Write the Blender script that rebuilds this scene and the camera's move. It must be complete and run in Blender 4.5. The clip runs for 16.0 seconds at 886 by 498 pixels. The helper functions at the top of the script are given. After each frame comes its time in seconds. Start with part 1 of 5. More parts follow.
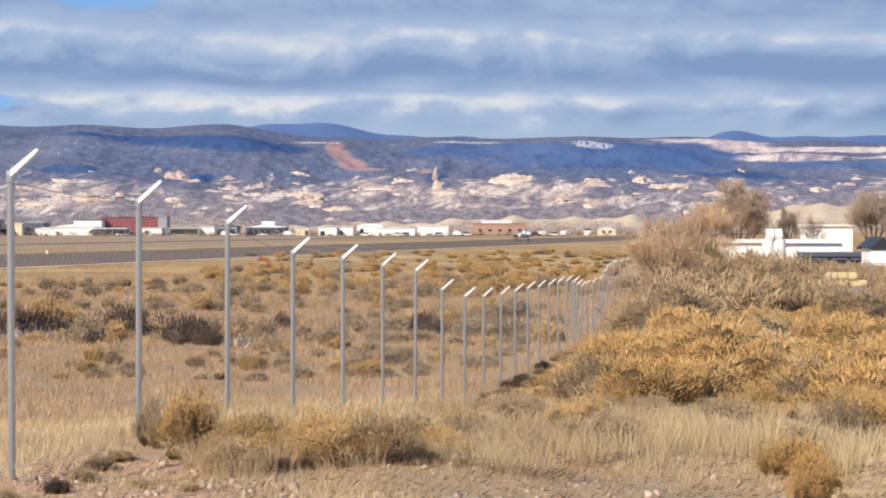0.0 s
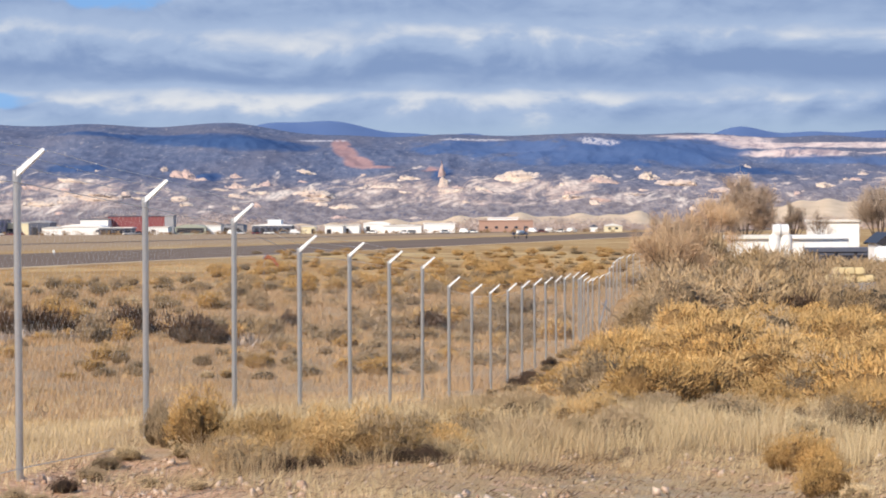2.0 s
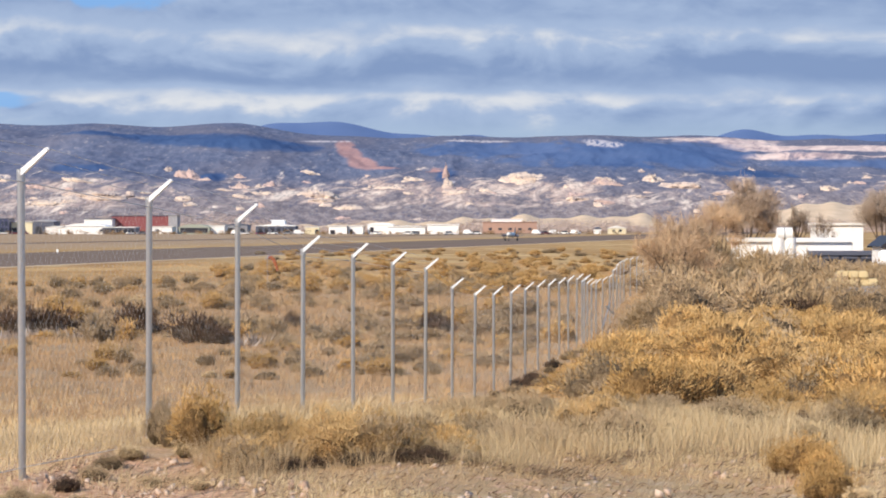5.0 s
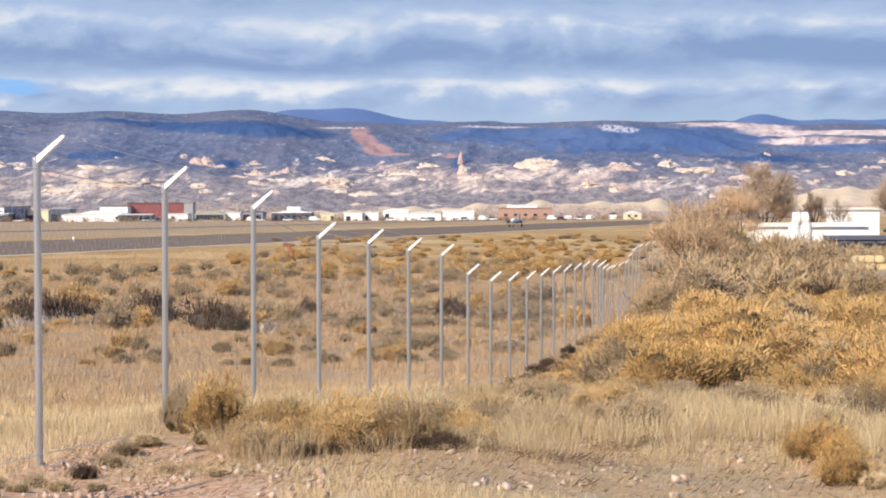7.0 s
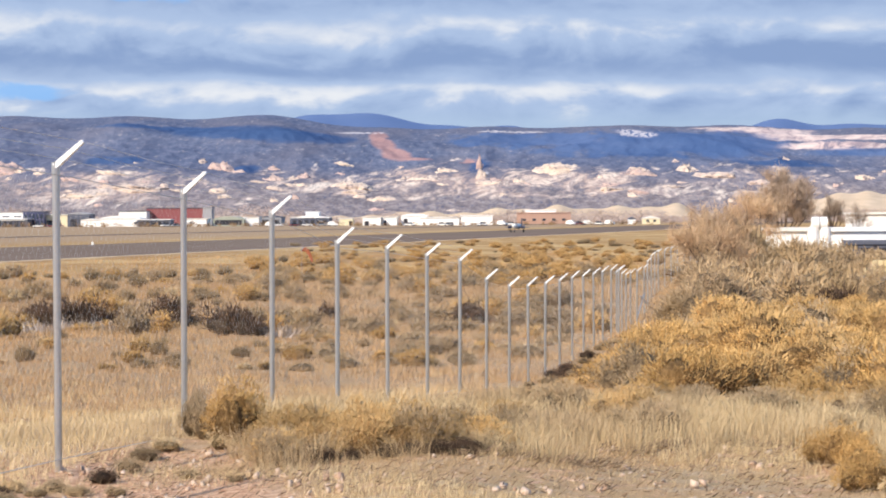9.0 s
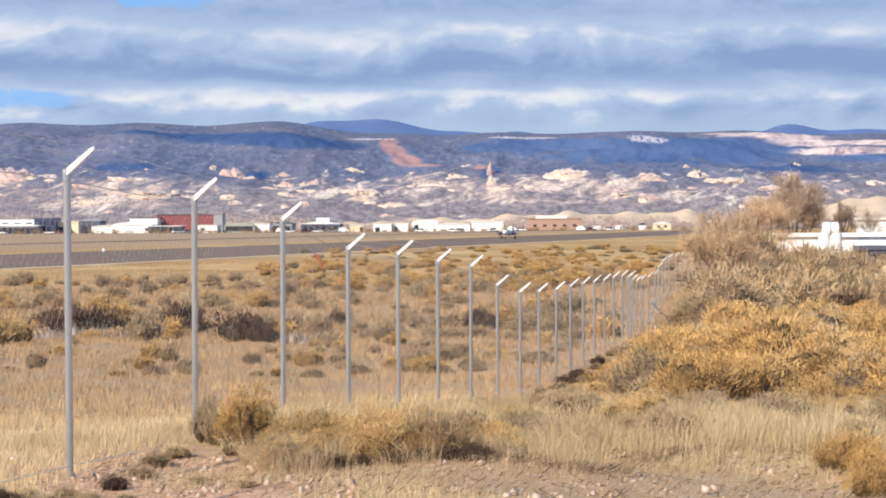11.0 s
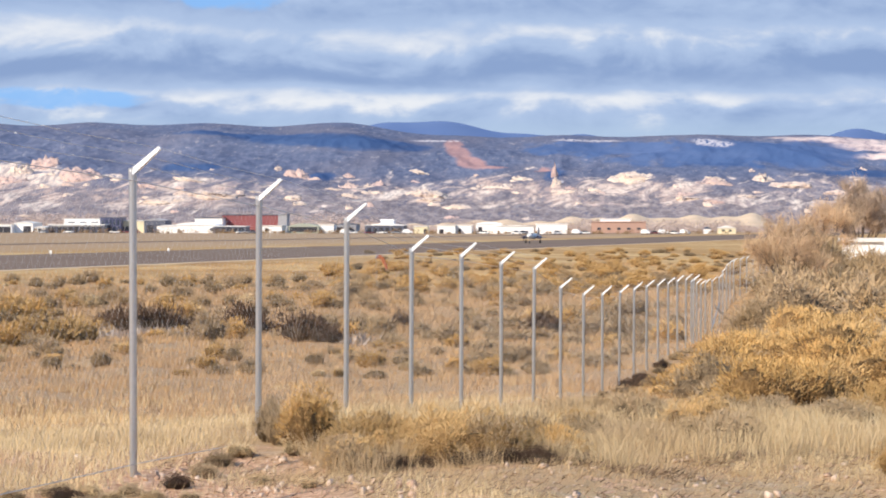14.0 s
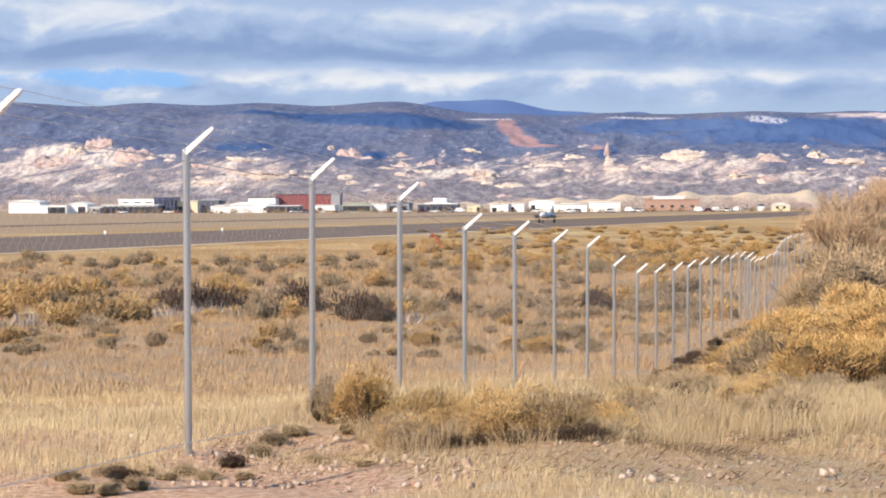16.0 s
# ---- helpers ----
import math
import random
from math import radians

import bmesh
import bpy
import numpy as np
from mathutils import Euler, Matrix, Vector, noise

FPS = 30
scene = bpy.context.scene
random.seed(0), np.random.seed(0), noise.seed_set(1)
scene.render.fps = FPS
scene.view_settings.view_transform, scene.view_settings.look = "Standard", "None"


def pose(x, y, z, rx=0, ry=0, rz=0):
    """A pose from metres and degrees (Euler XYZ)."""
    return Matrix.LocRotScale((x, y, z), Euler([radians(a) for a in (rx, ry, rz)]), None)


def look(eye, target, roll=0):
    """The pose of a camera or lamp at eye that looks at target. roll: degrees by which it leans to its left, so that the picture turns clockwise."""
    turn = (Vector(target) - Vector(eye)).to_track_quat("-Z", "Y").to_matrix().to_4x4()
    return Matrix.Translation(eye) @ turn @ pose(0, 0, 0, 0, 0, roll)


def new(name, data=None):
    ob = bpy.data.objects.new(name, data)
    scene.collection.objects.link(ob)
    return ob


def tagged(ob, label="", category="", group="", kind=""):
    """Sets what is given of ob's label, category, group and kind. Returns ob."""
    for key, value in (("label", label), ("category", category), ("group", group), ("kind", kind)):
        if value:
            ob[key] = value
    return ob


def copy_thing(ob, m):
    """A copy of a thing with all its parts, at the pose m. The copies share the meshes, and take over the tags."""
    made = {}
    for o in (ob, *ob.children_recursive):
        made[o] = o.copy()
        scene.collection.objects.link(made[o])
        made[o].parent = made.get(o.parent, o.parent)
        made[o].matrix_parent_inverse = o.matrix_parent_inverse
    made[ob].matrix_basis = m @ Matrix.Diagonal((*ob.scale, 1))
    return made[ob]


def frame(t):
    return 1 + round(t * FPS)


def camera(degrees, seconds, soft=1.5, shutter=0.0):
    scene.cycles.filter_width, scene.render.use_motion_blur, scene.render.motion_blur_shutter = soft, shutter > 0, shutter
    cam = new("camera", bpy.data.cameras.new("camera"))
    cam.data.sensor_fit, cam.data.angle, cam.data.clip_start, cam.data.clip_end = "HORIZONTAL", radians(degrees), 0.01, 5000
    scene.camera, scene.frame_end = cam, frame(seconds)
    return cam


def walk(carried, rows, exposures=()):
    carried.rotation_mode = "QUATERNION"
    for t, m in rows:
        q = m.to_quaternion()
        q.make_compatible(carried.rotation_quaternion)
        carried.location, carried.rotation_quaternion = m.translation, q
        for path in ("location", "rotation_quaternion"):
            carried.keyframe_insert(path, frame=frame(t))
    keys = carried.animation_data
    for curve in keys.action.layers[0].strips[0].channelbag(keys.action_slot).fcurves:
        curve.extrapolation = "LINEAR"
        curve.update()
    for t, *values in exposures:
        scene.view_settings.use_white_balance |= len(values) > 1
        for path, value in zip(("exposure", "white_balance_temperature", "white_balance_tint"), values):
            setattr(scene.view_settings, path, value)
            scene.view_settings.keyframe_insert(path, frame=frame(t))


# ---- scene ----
import collections

# A hand-held camera on the spot, zoomed in: it only turns.
EYE = 1.7
cam = camera(23.32, 16.0, soft=1.95)
ROWS = [  # seconds, yaw, pitch, roll
    (0.0, -0.000, -0.618, -0.000),
    (0.5, 0.090, -0.633, 0.174),
    (1.0, 0.099, -0.663, 0.221),
    (1.5, 0.228, -0.689, 0.227),
    (2.0, 0.169, -0.686, 0.314),
    (2.5, 0.103, -0.751, 0.204),
    (3.0, 0.118, -0.613, 0.199),
    (5.5, 0.316, -0.689, -0.050),
    (6.0, 0.424, -1.089, -0.007),
    (6.5, 0.567, -1.124, 0.113),
    (7.0, 0.682, -1.023, 0.216),
    (7.5, 0.793, -0.956, 0.242),
    (8.0, 0.833, -1.076, 0.067),
    (8.5, 1.066, -1.041, 0.153),
    (9.0, 1.174, -0.890, 0.258),
    (9.5, 1.468, -0.810, 0.360),
    (12.0, 1.457, -0.532, 0.336),
    (12.5, 1.776, -0.407, 0.321),
    (13.0, 2.199, -0.462, 0.350),
    (13.5, 2.709, -0.462, 0.046),
    (14.0, 3.166, -0.668, -0.097),
    (14.5, 3.701, -0.753, -0.147),
    (15.0, 4.277, -0.844, -0.123),
    (15.5, 4.558, -1.122, -0.026),
    (16.0, 4.576, -1.239, 0.198),
]
walk(cam, [(t, pose(0, 0, EYE, 90 + pitch, roll, yaw)) for t, yaw, pitch, roll in ROWS], exposures=[(0.0, 0.10), (5.8, 0.10), (6.7, 0.25), (16.0, 0.28)])

# ---- light ----
SUN_EL, SUN_AZ = 32.0, 220.0  # azimuth clockwise from +Y: behind the camera, over its left shoulder
sun_way = Vector((math.sin(radians(SUN_AZ)) * math.cos(radians(SUN_EL)), math.cos(radians(SUN_AZ)) * math.cos(radians(SUN_EL)), math.sin(radians(SUN_EL))))
sun = new("sun", bpy.data.lights.new("sun", "SUN"))
sun.data.energy, sun.data.angle, sun.data.color = 5.0, radians(0.6), (1.0, 0.876, 0.722)
sun.matrix_world = look(sun_way * 100, (0, 0, 0))


class Nodes:
    """Short hand for building a node tree."""

    def __init__(self, tree):
        self.tree = tree
        tree.nodes.clear()

    def put(self, kind, **values):
        n = self.tree.nodes.new(kind)
        for key, value in values.items():
            self.feed(n.inputs[key.replace("_", " ")], value)
        return n

    def feed(self, socket, value):
        if isinstance(value, bpy.types.NodeSocket):
            self.tree.links.new(value, socket)
        elif isinstance(value, tuple) and len(value) == 3 and socket.type == "RGBA":
            socket.default_value = (*value, 1)
        else:
            socket.default_value = value

    def math(self, op, a, b=0.0, c=0.0, clamp=False):
        n = self.tree.nodes.new("ShaderNodeMath")
        n.operation, n.use_clamp = op, clamp
        for s, v in zip(n.inputs, (a, b, c)):
            self.feed(s, v)
        return n.outputs[0]

    def mix(self, f, a, b, how="MIX"):
        n = self.tree.nodes.new("ShaderNodeMix")
        n.data_type, n.blend_type, n.clamp_factor = "RGBA", how, True
        for s, v in ((n.inputs[0], f), (n.inputs[6], a), (n.inputs[7], b)):
            self.feed(s, v)
        return n.outputs[2]

    def noise(self, where, scale, detail=4.0, rough=0.55, lacun=2.0, warp=0.0):
        n = self.put("ShaderNodeTexNoise", Vector=where, Scale=scale, Detail=detail, Roughness=rough, Lacunarity=lacun, Distortion=warp)
        return n.outputs["Fac"]

    def scaled(self, where, x, y, z, offset=(0.0, 0.0, 0.0)):
        n = self.put("ShaderNodeMapping", Vector=where)
        n.inputs["Scale"].default_value, n.inputs["Location"].default_value = (x, y, z), offset
        return n.outputs[0]

    def step(self, value, low, high, a=0.0, b=1.0):
        n = self.tree.nodes.new("ShaderNodeMapRange")
        n.interpolation_type = "SMOOTHSTEP"
        for s, v in zip(n.inputs, (value, low, high, a, b)):
            self.feed(s, v)
        return n.outputs[0]

    def split(self, v):
        n = self.put("ShaderNodeSeparateXYZ", Vector=v)
        return n.outputs


def make_world():
    world = bpy.data.worlds.new("sky")
    world.use_nodes = True
    scene.world = world
    k = Nodes(world.node_tree)
    way = k.put("ShaderNodeTexCoord").outputs["Generated"]
    x, y, z = k.split(way)
    sky = k.tree.nodes.new("ShaderNodeTexSky")
    sky.sky_type, sky.sun_disc, sky.sun_elevation, sky.sun_rotation = "NISHITA", False, radians(SUN_EL), radians(SUN_AZ)
    sky.altitude, sky.dust_density = 1500.0, 0.6
    blue = k.mix(1.0, sky.outputs[0], (0.10, 0.10, 0.105), "MULTIPLY")
    # stratocumulus: soft lumps heaped in long low banks, lit from the upper left
    banks = k.noise(k.scaled(way, 6.0, 6.0, 30.0, (0.3, 0.0, 1.25)), 1.0, 3.0, 0.5, warp=0.3)
    lump_at = (17.0, 17.0, 38.0)
    lumps = k.noise(k.scaled(way, *lump_at, (0.0, 1.7, 0.4)), 1.0, 7.0, 0.52, warp=0.35)
    lit = k.noise(k.scaled(way, *lump_at, (-0.10, 1.7, 0.62)), 1.0, 4.0, 0.52, warp=0.35)
    wisps = k.noise(k.scaled(way, 52.0, 52.0, 110.0, (1.1, 0.0, 0.0)), 1.0, 5.0, 0.55, warp=0.6)
    relief = k.math("SUBTRACT", lumps, lit)
    lift = k.math("ADD", k.math("MULTIPLY", k.math("SUBTRACT", banks, 0.5), 0.022), k.math("MULTIPLY", k.math("SUBTRACT", lumps, 0.5), 0.026))
    height = k.math("ADD", z, lift)

    def bank(at_, half, amount):
        q = k.math("DIVIDE", k.math("SUBTRACT", height, at_), half)
        return k.math("MULTIPLY", k.math("EXPONENT", k.math("MULTIPLY", k.math("MULTIPLY", q, q), -1.0)), amount)

    tone = k.math("ADD", 0.30, bank(0.0575, 0.0056, 0.46))
    tone = k.math("ADD", tone, bank(0.0705, 0.0062, -0.34))
    tone = k.math("ADD", tone, bank(0.0870, 0.0070, 0.30))
    tone = k.math("ADD", tone, bank(0.1020, 0.0060, -0.12))
    tone = k.math("ADD", tone, k.math("MULTIPLY", relief, 1.05))
    tone = k.math("ADD", tone, k.math("MULTIPLY", k.math("SUBTRACT", lumps, 0.5), 0.7))
    tone = k.math("ADD", tone, k.math("MULTIPLY", k.math("SUBTRACT", wisps, 0.5), 0.30))
    tone = k.math("ADD", tone, k.step(x, 0.0, 0.22, 0.03, -0.16))
    cloud = k.mix(k.step(tone, -0.15, 0.50), (0.235, 0.335, 0.555), (0.385, 0.495, 0.700))
    cloud = k.mix(k.step(tone, 0.42, 0.92), cloud, (0.74, 0.765, 0.81))
    # thin haze towards the skyline
    cloud = k.mix(k.step(z, 0.053, 0.040, 0.0, 0.8), cloud, (0.40, 0.52, 0.69))
    # two rents that let the blue through
    turn = k.math("DIVIDE", x, y)

    def rent(a, e, wa, we):
        p = k.math("DIVIDE", k.math("SUBTRACT", turn, a), wa)
        q = k.math("DIVIDE", k.math("SUBTRACT", z, e), we)
        d = k.math("ADD", k.math("MULTIPLY", p, p), k.math("MULTIPLY", q, q))
        d = k.math("ADD", d, k.math("MULTIPLY", k.math("SUBTRACT", wisps, 0.5), 5.0))
        return k.step(d, 1.7, 0.1)

    open_sky = k.math("MAXIMUM", rent(-0.158, 0.1040, 0.026, 0.0050), rent(-0.240, 0.0575, 0.040, 0.0040))
    elsewhere = k.math("MULTIPLY", k.step(z, 0.15, 0.28), k.step(banks, 0.66, 0.50))
    blue_sky = k.mix(0.85, blue, (0.20, 0.44, 0.86))
    colour = k.mix(k.math("MAXIMUM", k.math("MULTIPLY", open_sky, 0.9), elsewhere), cloud, blue_sky)
    out = k.put("ShaderNodeBackground", Color=colour, Strength=0.93)
    k.tree.links.new(out.outputs[0], k.put("ShaderNodeOutputWorld").inputs[0])


make_world()


# ---- materials ----
def surface(name, build, rough=0.8, metal=0.0, bump=0.0, spec=0.3):
    """A principled material; build(k, place) gives the colour and, if it likes, a height for the relief."""
    m = bpy.data.materials.new(name)
    m.use_nodes = True
    k = Nodes(m.node_tree)
    got = build(k)
    colour, height = got if isinstance(got, tuple) and len(got) == 2 else (got, None)
    b = k.put("ShaderNodeBsdfPrincipled", Roughness=rough, Metallic=metal)
    b.inputs["Specular IOR Level"].default_value = spec
    k.feed(b.inputs["Base Color"], colour)
    if height is not None and bump:
        n = k.put("ShaderNodeBump", Height=height, Strength=1.0, Distance=bump)
        k.tree.links.new(n.outputs[0], b.inputs["Normal"])
    k.tree.links.new(b.outputs[0], k.put("ShaderNodeOutputMaterial").inputs[0])
    return m


def spot_of(k):
    return k.put("ShaderNodeNewGeometry").outputs["Position"]


def painted(name, colour, rough=0.6, metal=0.0, dirt=0.25, scale=0.6):
    """Weathered paint or sheet metal: blotches, streaks and a fine grain."""

    def build(k):
        p = k.put("ShaderNodeTexCoord").outputs["Object"]
        blotch = k.noise(p, scale, 4.0)
        streak = k.noise(k.scaled(p, 6 * scale, 6 * scale, 0.4 * scale), 1.0, 3.0)
        worn = tuple(c * 0.62 + 0.02 for c in colour)
        c = k.mix(k.step(k.math("ADD", k.math("MULTIPLY", blotch, 0.6), k.math("MULTIPLY", streak, 0.4)), 0.48, 0.72, 0.0, dirt * 2), colour, worn)
        return c, streak

    return surface(name, build, rough, metal, 0.004)


def ground_build(k):
    p = spot_of(k)
    x, y, z = k.split(p)
    flat = k.scaled(p, 1, 1, 0)
    big = k.noise(flat, 0.09, 4.0)
    mid = k.noise(flat, 0.8, 5.0, 0.6)
    fine = k.noise(flat, 14.0, 5.0, 0.65)
    straw = k.mix(mid, (0.36, 0.24, 0.12), (0.47, 0.335, 0.185))
    dirt = k.mix(fine, (0.34, 0.205, 0.10), (0.52, 0.355, 0.20))
    c = k.mix(k.step(mid, 0.42, 0.62), dirt, straw)
    thatch = k.noise(flat, 2.6, 6.0, 0.7, warp=0.6)
    grit = k.noise(flat, 32.0, 3.0, 0.7)
    c = k.mix(k.step(thatch, 0.50, 0.62, 0.0, 0.8), c, k.mix(k.step(grit, 0.4, 0.6), (0.36, 0.255, 0.165), (0.58, 0.445, 0.31)))
    c = k.mix(k.step(thatch, 0.47, 0.36, 0.0, 0.85), c, k.mix(k.step(grit, 0.42, 0.6), (0.44, 0.24, 0.145), (0.76, 0.52, 0.365)))
    # bare reddish soil beside the fence
    wob = k.math("MULTIPLY", k.math("SUBTRACT", mid, 0.5), 3.0)
    bare = k.math("MULTIPLY", k.step(k.math("ADD", y, wob), 17.2, 15.2), k.step(k.math("ADD", x, k.math("MULTIPLY", wob, 0.3)), -0.9, -1.5))
    red = k.mix(k.step(fine, 0.35, 0.65), (0.38, 0.185, 0.10), (0.74, 0.47, 0.31))
    c = k.mix(k.math("MULTIPLY", bare, 0.85), c, red)
    # browner brush floor in the hollow
    c = k.mix(k.math("MULTIPLY", k.math("MULTIPLY", k.step(y, 30.0, 50.0), k.step(mid, 0.30, 0.55, 1.0, 0.55)), 0.9), c, k.mix(fine, (0.27, 0.175, 0.10), (0.42, 0.29, 0.175)))
    # the open airfield: cured grass in long bands, browner where brush takes over
    band = k.noise(k.scaled(p, 0.016, 0.013, 0), 1.0, 6.0, 0.65)
    clump = k.noise(k.scaled(p, 1, 0.6, 0), 0.10, 6.0, 0.7)
    field = k.mix(k.step(band, 0.40, 0.62), (0.42, 0.265, 0.115), (0.59, 0.415, 0.20))
    field = k.mix(k.step(clump, 0.44, 0.58, 0.0, 0.8), field, (0.34, 0.185, 0.072))
    c = k.mix(k.step(y, 90.0, 190.0), c, field)
    # past the runway: grey apron and town dust
    far = k.math("MULTIPLY", k.step(k.math("SUBTRACT", y, k.math("MULTIPLY", x, 4.166)), 590.0, 720.0), k.step(band, 0.25, 0.5, 0.35, 0.85))
    c = k.mix(far, c, k.mix(clump, (0.29, 0.20, 0.125), (0.43, 0.30, 0.19)))
    return c, k.math("ADD", mid, k.math("MULTIPLY", fine, 0.5))


def asphalt_build(k):
    p = spot_of(k)
    n = k.noise(p, 0.05, 4.0)
    f = k.noise(p, 3.0, 4.0, 0.7)
    c = k.mix(n, (0.165, 0.122, 0.098), (0.235, 0.178, 0.142))
    return k.mix(k.step(f, 0.55, 0.7, 0, 0.3), c, (0.12, 0.1, 0.088)), f


def galvanised_build(k):
    p = k.put("ShaderNodeTexCoord").outputs["Object"]
    spangle = k.noise(p, 40.0, 3.0)
    streak = k.noise(k.scaled(p, 30, 30, 2), 1.0, 3.0)
    c = k.mix(spangle, (0.42, 0.42, 0.415), (0.60, 0.60, 0.59))
    return k.mix(k.step(streak, 0.5, 0.75, 0, 0.5), c, (0.34, 0.35, 0.36)), spangle


def leafy(name, colours, rough=0.9, dark=0.55):
    """Dry growth: every blade or sprig its own tone, every plant its own cast."""

    def build(k):
        isl = k.put("ShaderNodeNewGeometry").outputs["Random Per Island"]
        own = k.put("ShaderNodeObjectInfo").outputs["Random"]
        place = k.noise(k.scaled(spot_of(k), 1, 1, 0.3), 0.45, 3.0)
        c = k.mix(isl, colours[0], colours[1])
        c = k.mix(k.step(k.math("FRACT", k.math("MULTIPLY", isl, 7.31)), 0.6, 1.0), c, colours[2])
        c = k.mix(k.step(place, 0.42, 0.60, 0.0, 0.75), c, colours[3])
        shade = k.math("ADD", dark + 0.2, k.math("MULTIPLY", own, 0.5))
        n = k.put("ShaderNodeHueSaturation", Value=shade, Color=c)
        return n.outputs[0]

    return surface(name, build, rough, spec=0.15)


def mountain_build(k):
    p = spot_of(k)
    x, y, z = k.split(p)
    face = k.scaled(p, 1, 0.25, 1)
    tilt = k.put("ShaderNodeVectorRotate", Vector=k.scaled(p, 1, 0.2, 1))
    tilt.rotation_type = "Y_AXIS"
    tilt.inputs["Angle"].default_value = radians(12)
    slab = k.noise(k.scaled(tilt.outputs[0], 0.017, 0.004, 0.052), 1.0, 7.0, 0.68, warp=0.9)
    speck = k.noise(k.scaled(face, 0.075, 0.03, 0.17), 1.0, 6.0, 0.75)
    dots = k.noise(k.scaled(face, 0.16, 0.06, 0.3), 1.0, 2.0, 0.6)
    slow = k.noise(k.scaled(face, 0.005, 0.002, 0.016), 1.0, 4.0, 0.6)
    ragged = k.noise(k.scaled(face, 0.028, 0.01, 0.075), 1.0, 5.0, 0.65, warp=0.4)
    # distance haze is mixed into the brush tones as blue
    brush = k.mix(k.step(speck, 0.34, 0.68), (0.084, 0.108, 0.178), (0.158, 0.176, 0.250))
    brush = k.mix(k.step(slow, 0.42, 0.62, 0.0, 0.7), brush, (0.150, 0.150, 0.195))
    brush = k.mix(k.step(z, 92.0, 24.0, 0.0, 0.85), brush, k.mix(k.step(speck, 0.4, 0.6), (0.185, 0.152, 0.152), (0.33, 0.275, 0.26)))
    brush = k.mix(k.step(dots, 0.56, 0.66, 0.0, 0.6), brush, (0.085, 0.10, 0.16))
    peb = k.noise(k.scaled(face, 0.11, 0.05, 0.26, (3.0, 1.0, 2.0)), 1.0, 3.0, 0.6)
    brush = k.mix(k.step(peb, 0.60, 0.70, 0.0, 0.55), brush, (0.36, 0.335, 0.34))
    # pale sandstone slabs, thick along the foot, thin higher up
    edge = k.step(z, 58.0, 120.0, 0.482, 0.64)
    edge = k.math("ADD", edge, k.step(z, 34.0, 14.0, 0.0, 0.09))
    mass = k.math("ADD", k.math("MULTIPLY", slab, 0.54), k.math("ADD", k.math("MULTIPLY", ragged, 0.18), k.math("MULTIPLY", slow, 0.28)))
    bare = k.step(k.math("SUBTRACT", mass, edge), -0.005, 0.075)
    stone = k.mix(k.step(slab, 0.45, 0.7), (0.50, 0.37, 0.31), (0.80, 0.68, 0.57))
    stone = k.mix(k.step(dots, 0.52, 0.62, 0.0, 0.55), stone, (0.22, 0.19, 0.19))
    # dark upright cliff shadows, painted over the pale stone by stretched noise
    cliff_shadow = k.noise(k.scaled(face, 0.075, 0.02, 0.028), 1.0, 5.0, 0.65, warp=0.3)
    stone = k.mix(k.step(cliff_shadow, 0.50, 0.62, 0.0, 0.75), stone, (0.33, 0.26, 0.255))
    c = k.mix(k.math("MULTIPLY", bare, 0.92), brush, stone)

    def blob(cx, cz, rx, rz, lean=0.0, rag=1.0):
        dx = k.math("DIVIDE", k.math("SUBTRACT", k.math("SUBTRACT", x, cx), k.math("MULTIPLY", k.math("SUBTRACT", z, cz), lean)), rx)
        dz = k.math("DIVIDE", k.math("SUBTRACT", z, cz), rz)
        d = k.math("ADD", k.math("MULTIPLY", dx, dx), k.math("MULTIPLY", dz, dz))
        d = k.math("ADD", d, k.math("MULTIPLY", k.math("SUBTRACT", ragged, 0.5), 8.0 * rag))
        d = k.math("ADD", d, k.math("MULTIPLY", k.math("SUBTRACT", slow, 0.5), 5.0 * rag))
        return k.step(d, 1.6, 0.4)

    # a cream and pink tableland with wooded ledges
    table = k.mix(k.step(slab, 0.35, 0.60), (0.40, 0.30, 0.30), (0.74, 0.585, 0.515))
    for spec in ((505, 158, 120, 9, -1.5, 0.35), (560, 142, 75, 12, -1.0, 0.5), (760, 141, 190, 8, -4.0, 0.4), (600, 118, 100, 7, 0.0, 0.5), (860, 120, 160, 4, 0.0, 0.4)):
        c = k.mix(k.math("MULTIPLY", blob(*spec), k.step(mass, 0.36, 0.46)), c, table)
    # cloud shade on the slopes, painted as dark blue patches
    cloud_shade = k.mix(speck, (0.042, 0.084, 0.190), (0.066, 0.112, 0.225))
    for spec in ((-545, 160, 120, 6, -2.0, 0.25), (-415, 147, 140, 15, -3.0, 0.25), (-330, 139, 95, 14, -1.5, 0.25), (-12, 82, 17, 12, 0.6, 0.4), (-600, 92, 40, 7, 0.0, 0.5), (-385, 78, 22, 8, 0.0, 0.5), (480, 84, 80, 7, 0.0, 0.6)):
        c = k.mix(k.math("MULTIPLY", blob(*spec), 0.92), c, cloud_shade)
    # paler blue patches: cloud shade and distance haze put into the colour
    hazy_shade = k.mix(k.step(slow, 0.35, 0.65), (0.068, 0.118, 0.245), (0.105, 0.155, 0.285))
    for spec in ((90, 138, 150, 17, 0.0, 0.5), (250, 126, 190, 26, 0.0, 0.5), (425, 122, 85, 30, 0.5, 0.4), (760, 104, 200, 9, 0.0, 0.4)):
        c = k.mix(k.math("MULTIPLY", blob(*spec), 0.9), c, hazy_shade)
    shale = k.mix(speck, (0.33, 0.185, 0.175), (0.51, 0.305, 0.27))
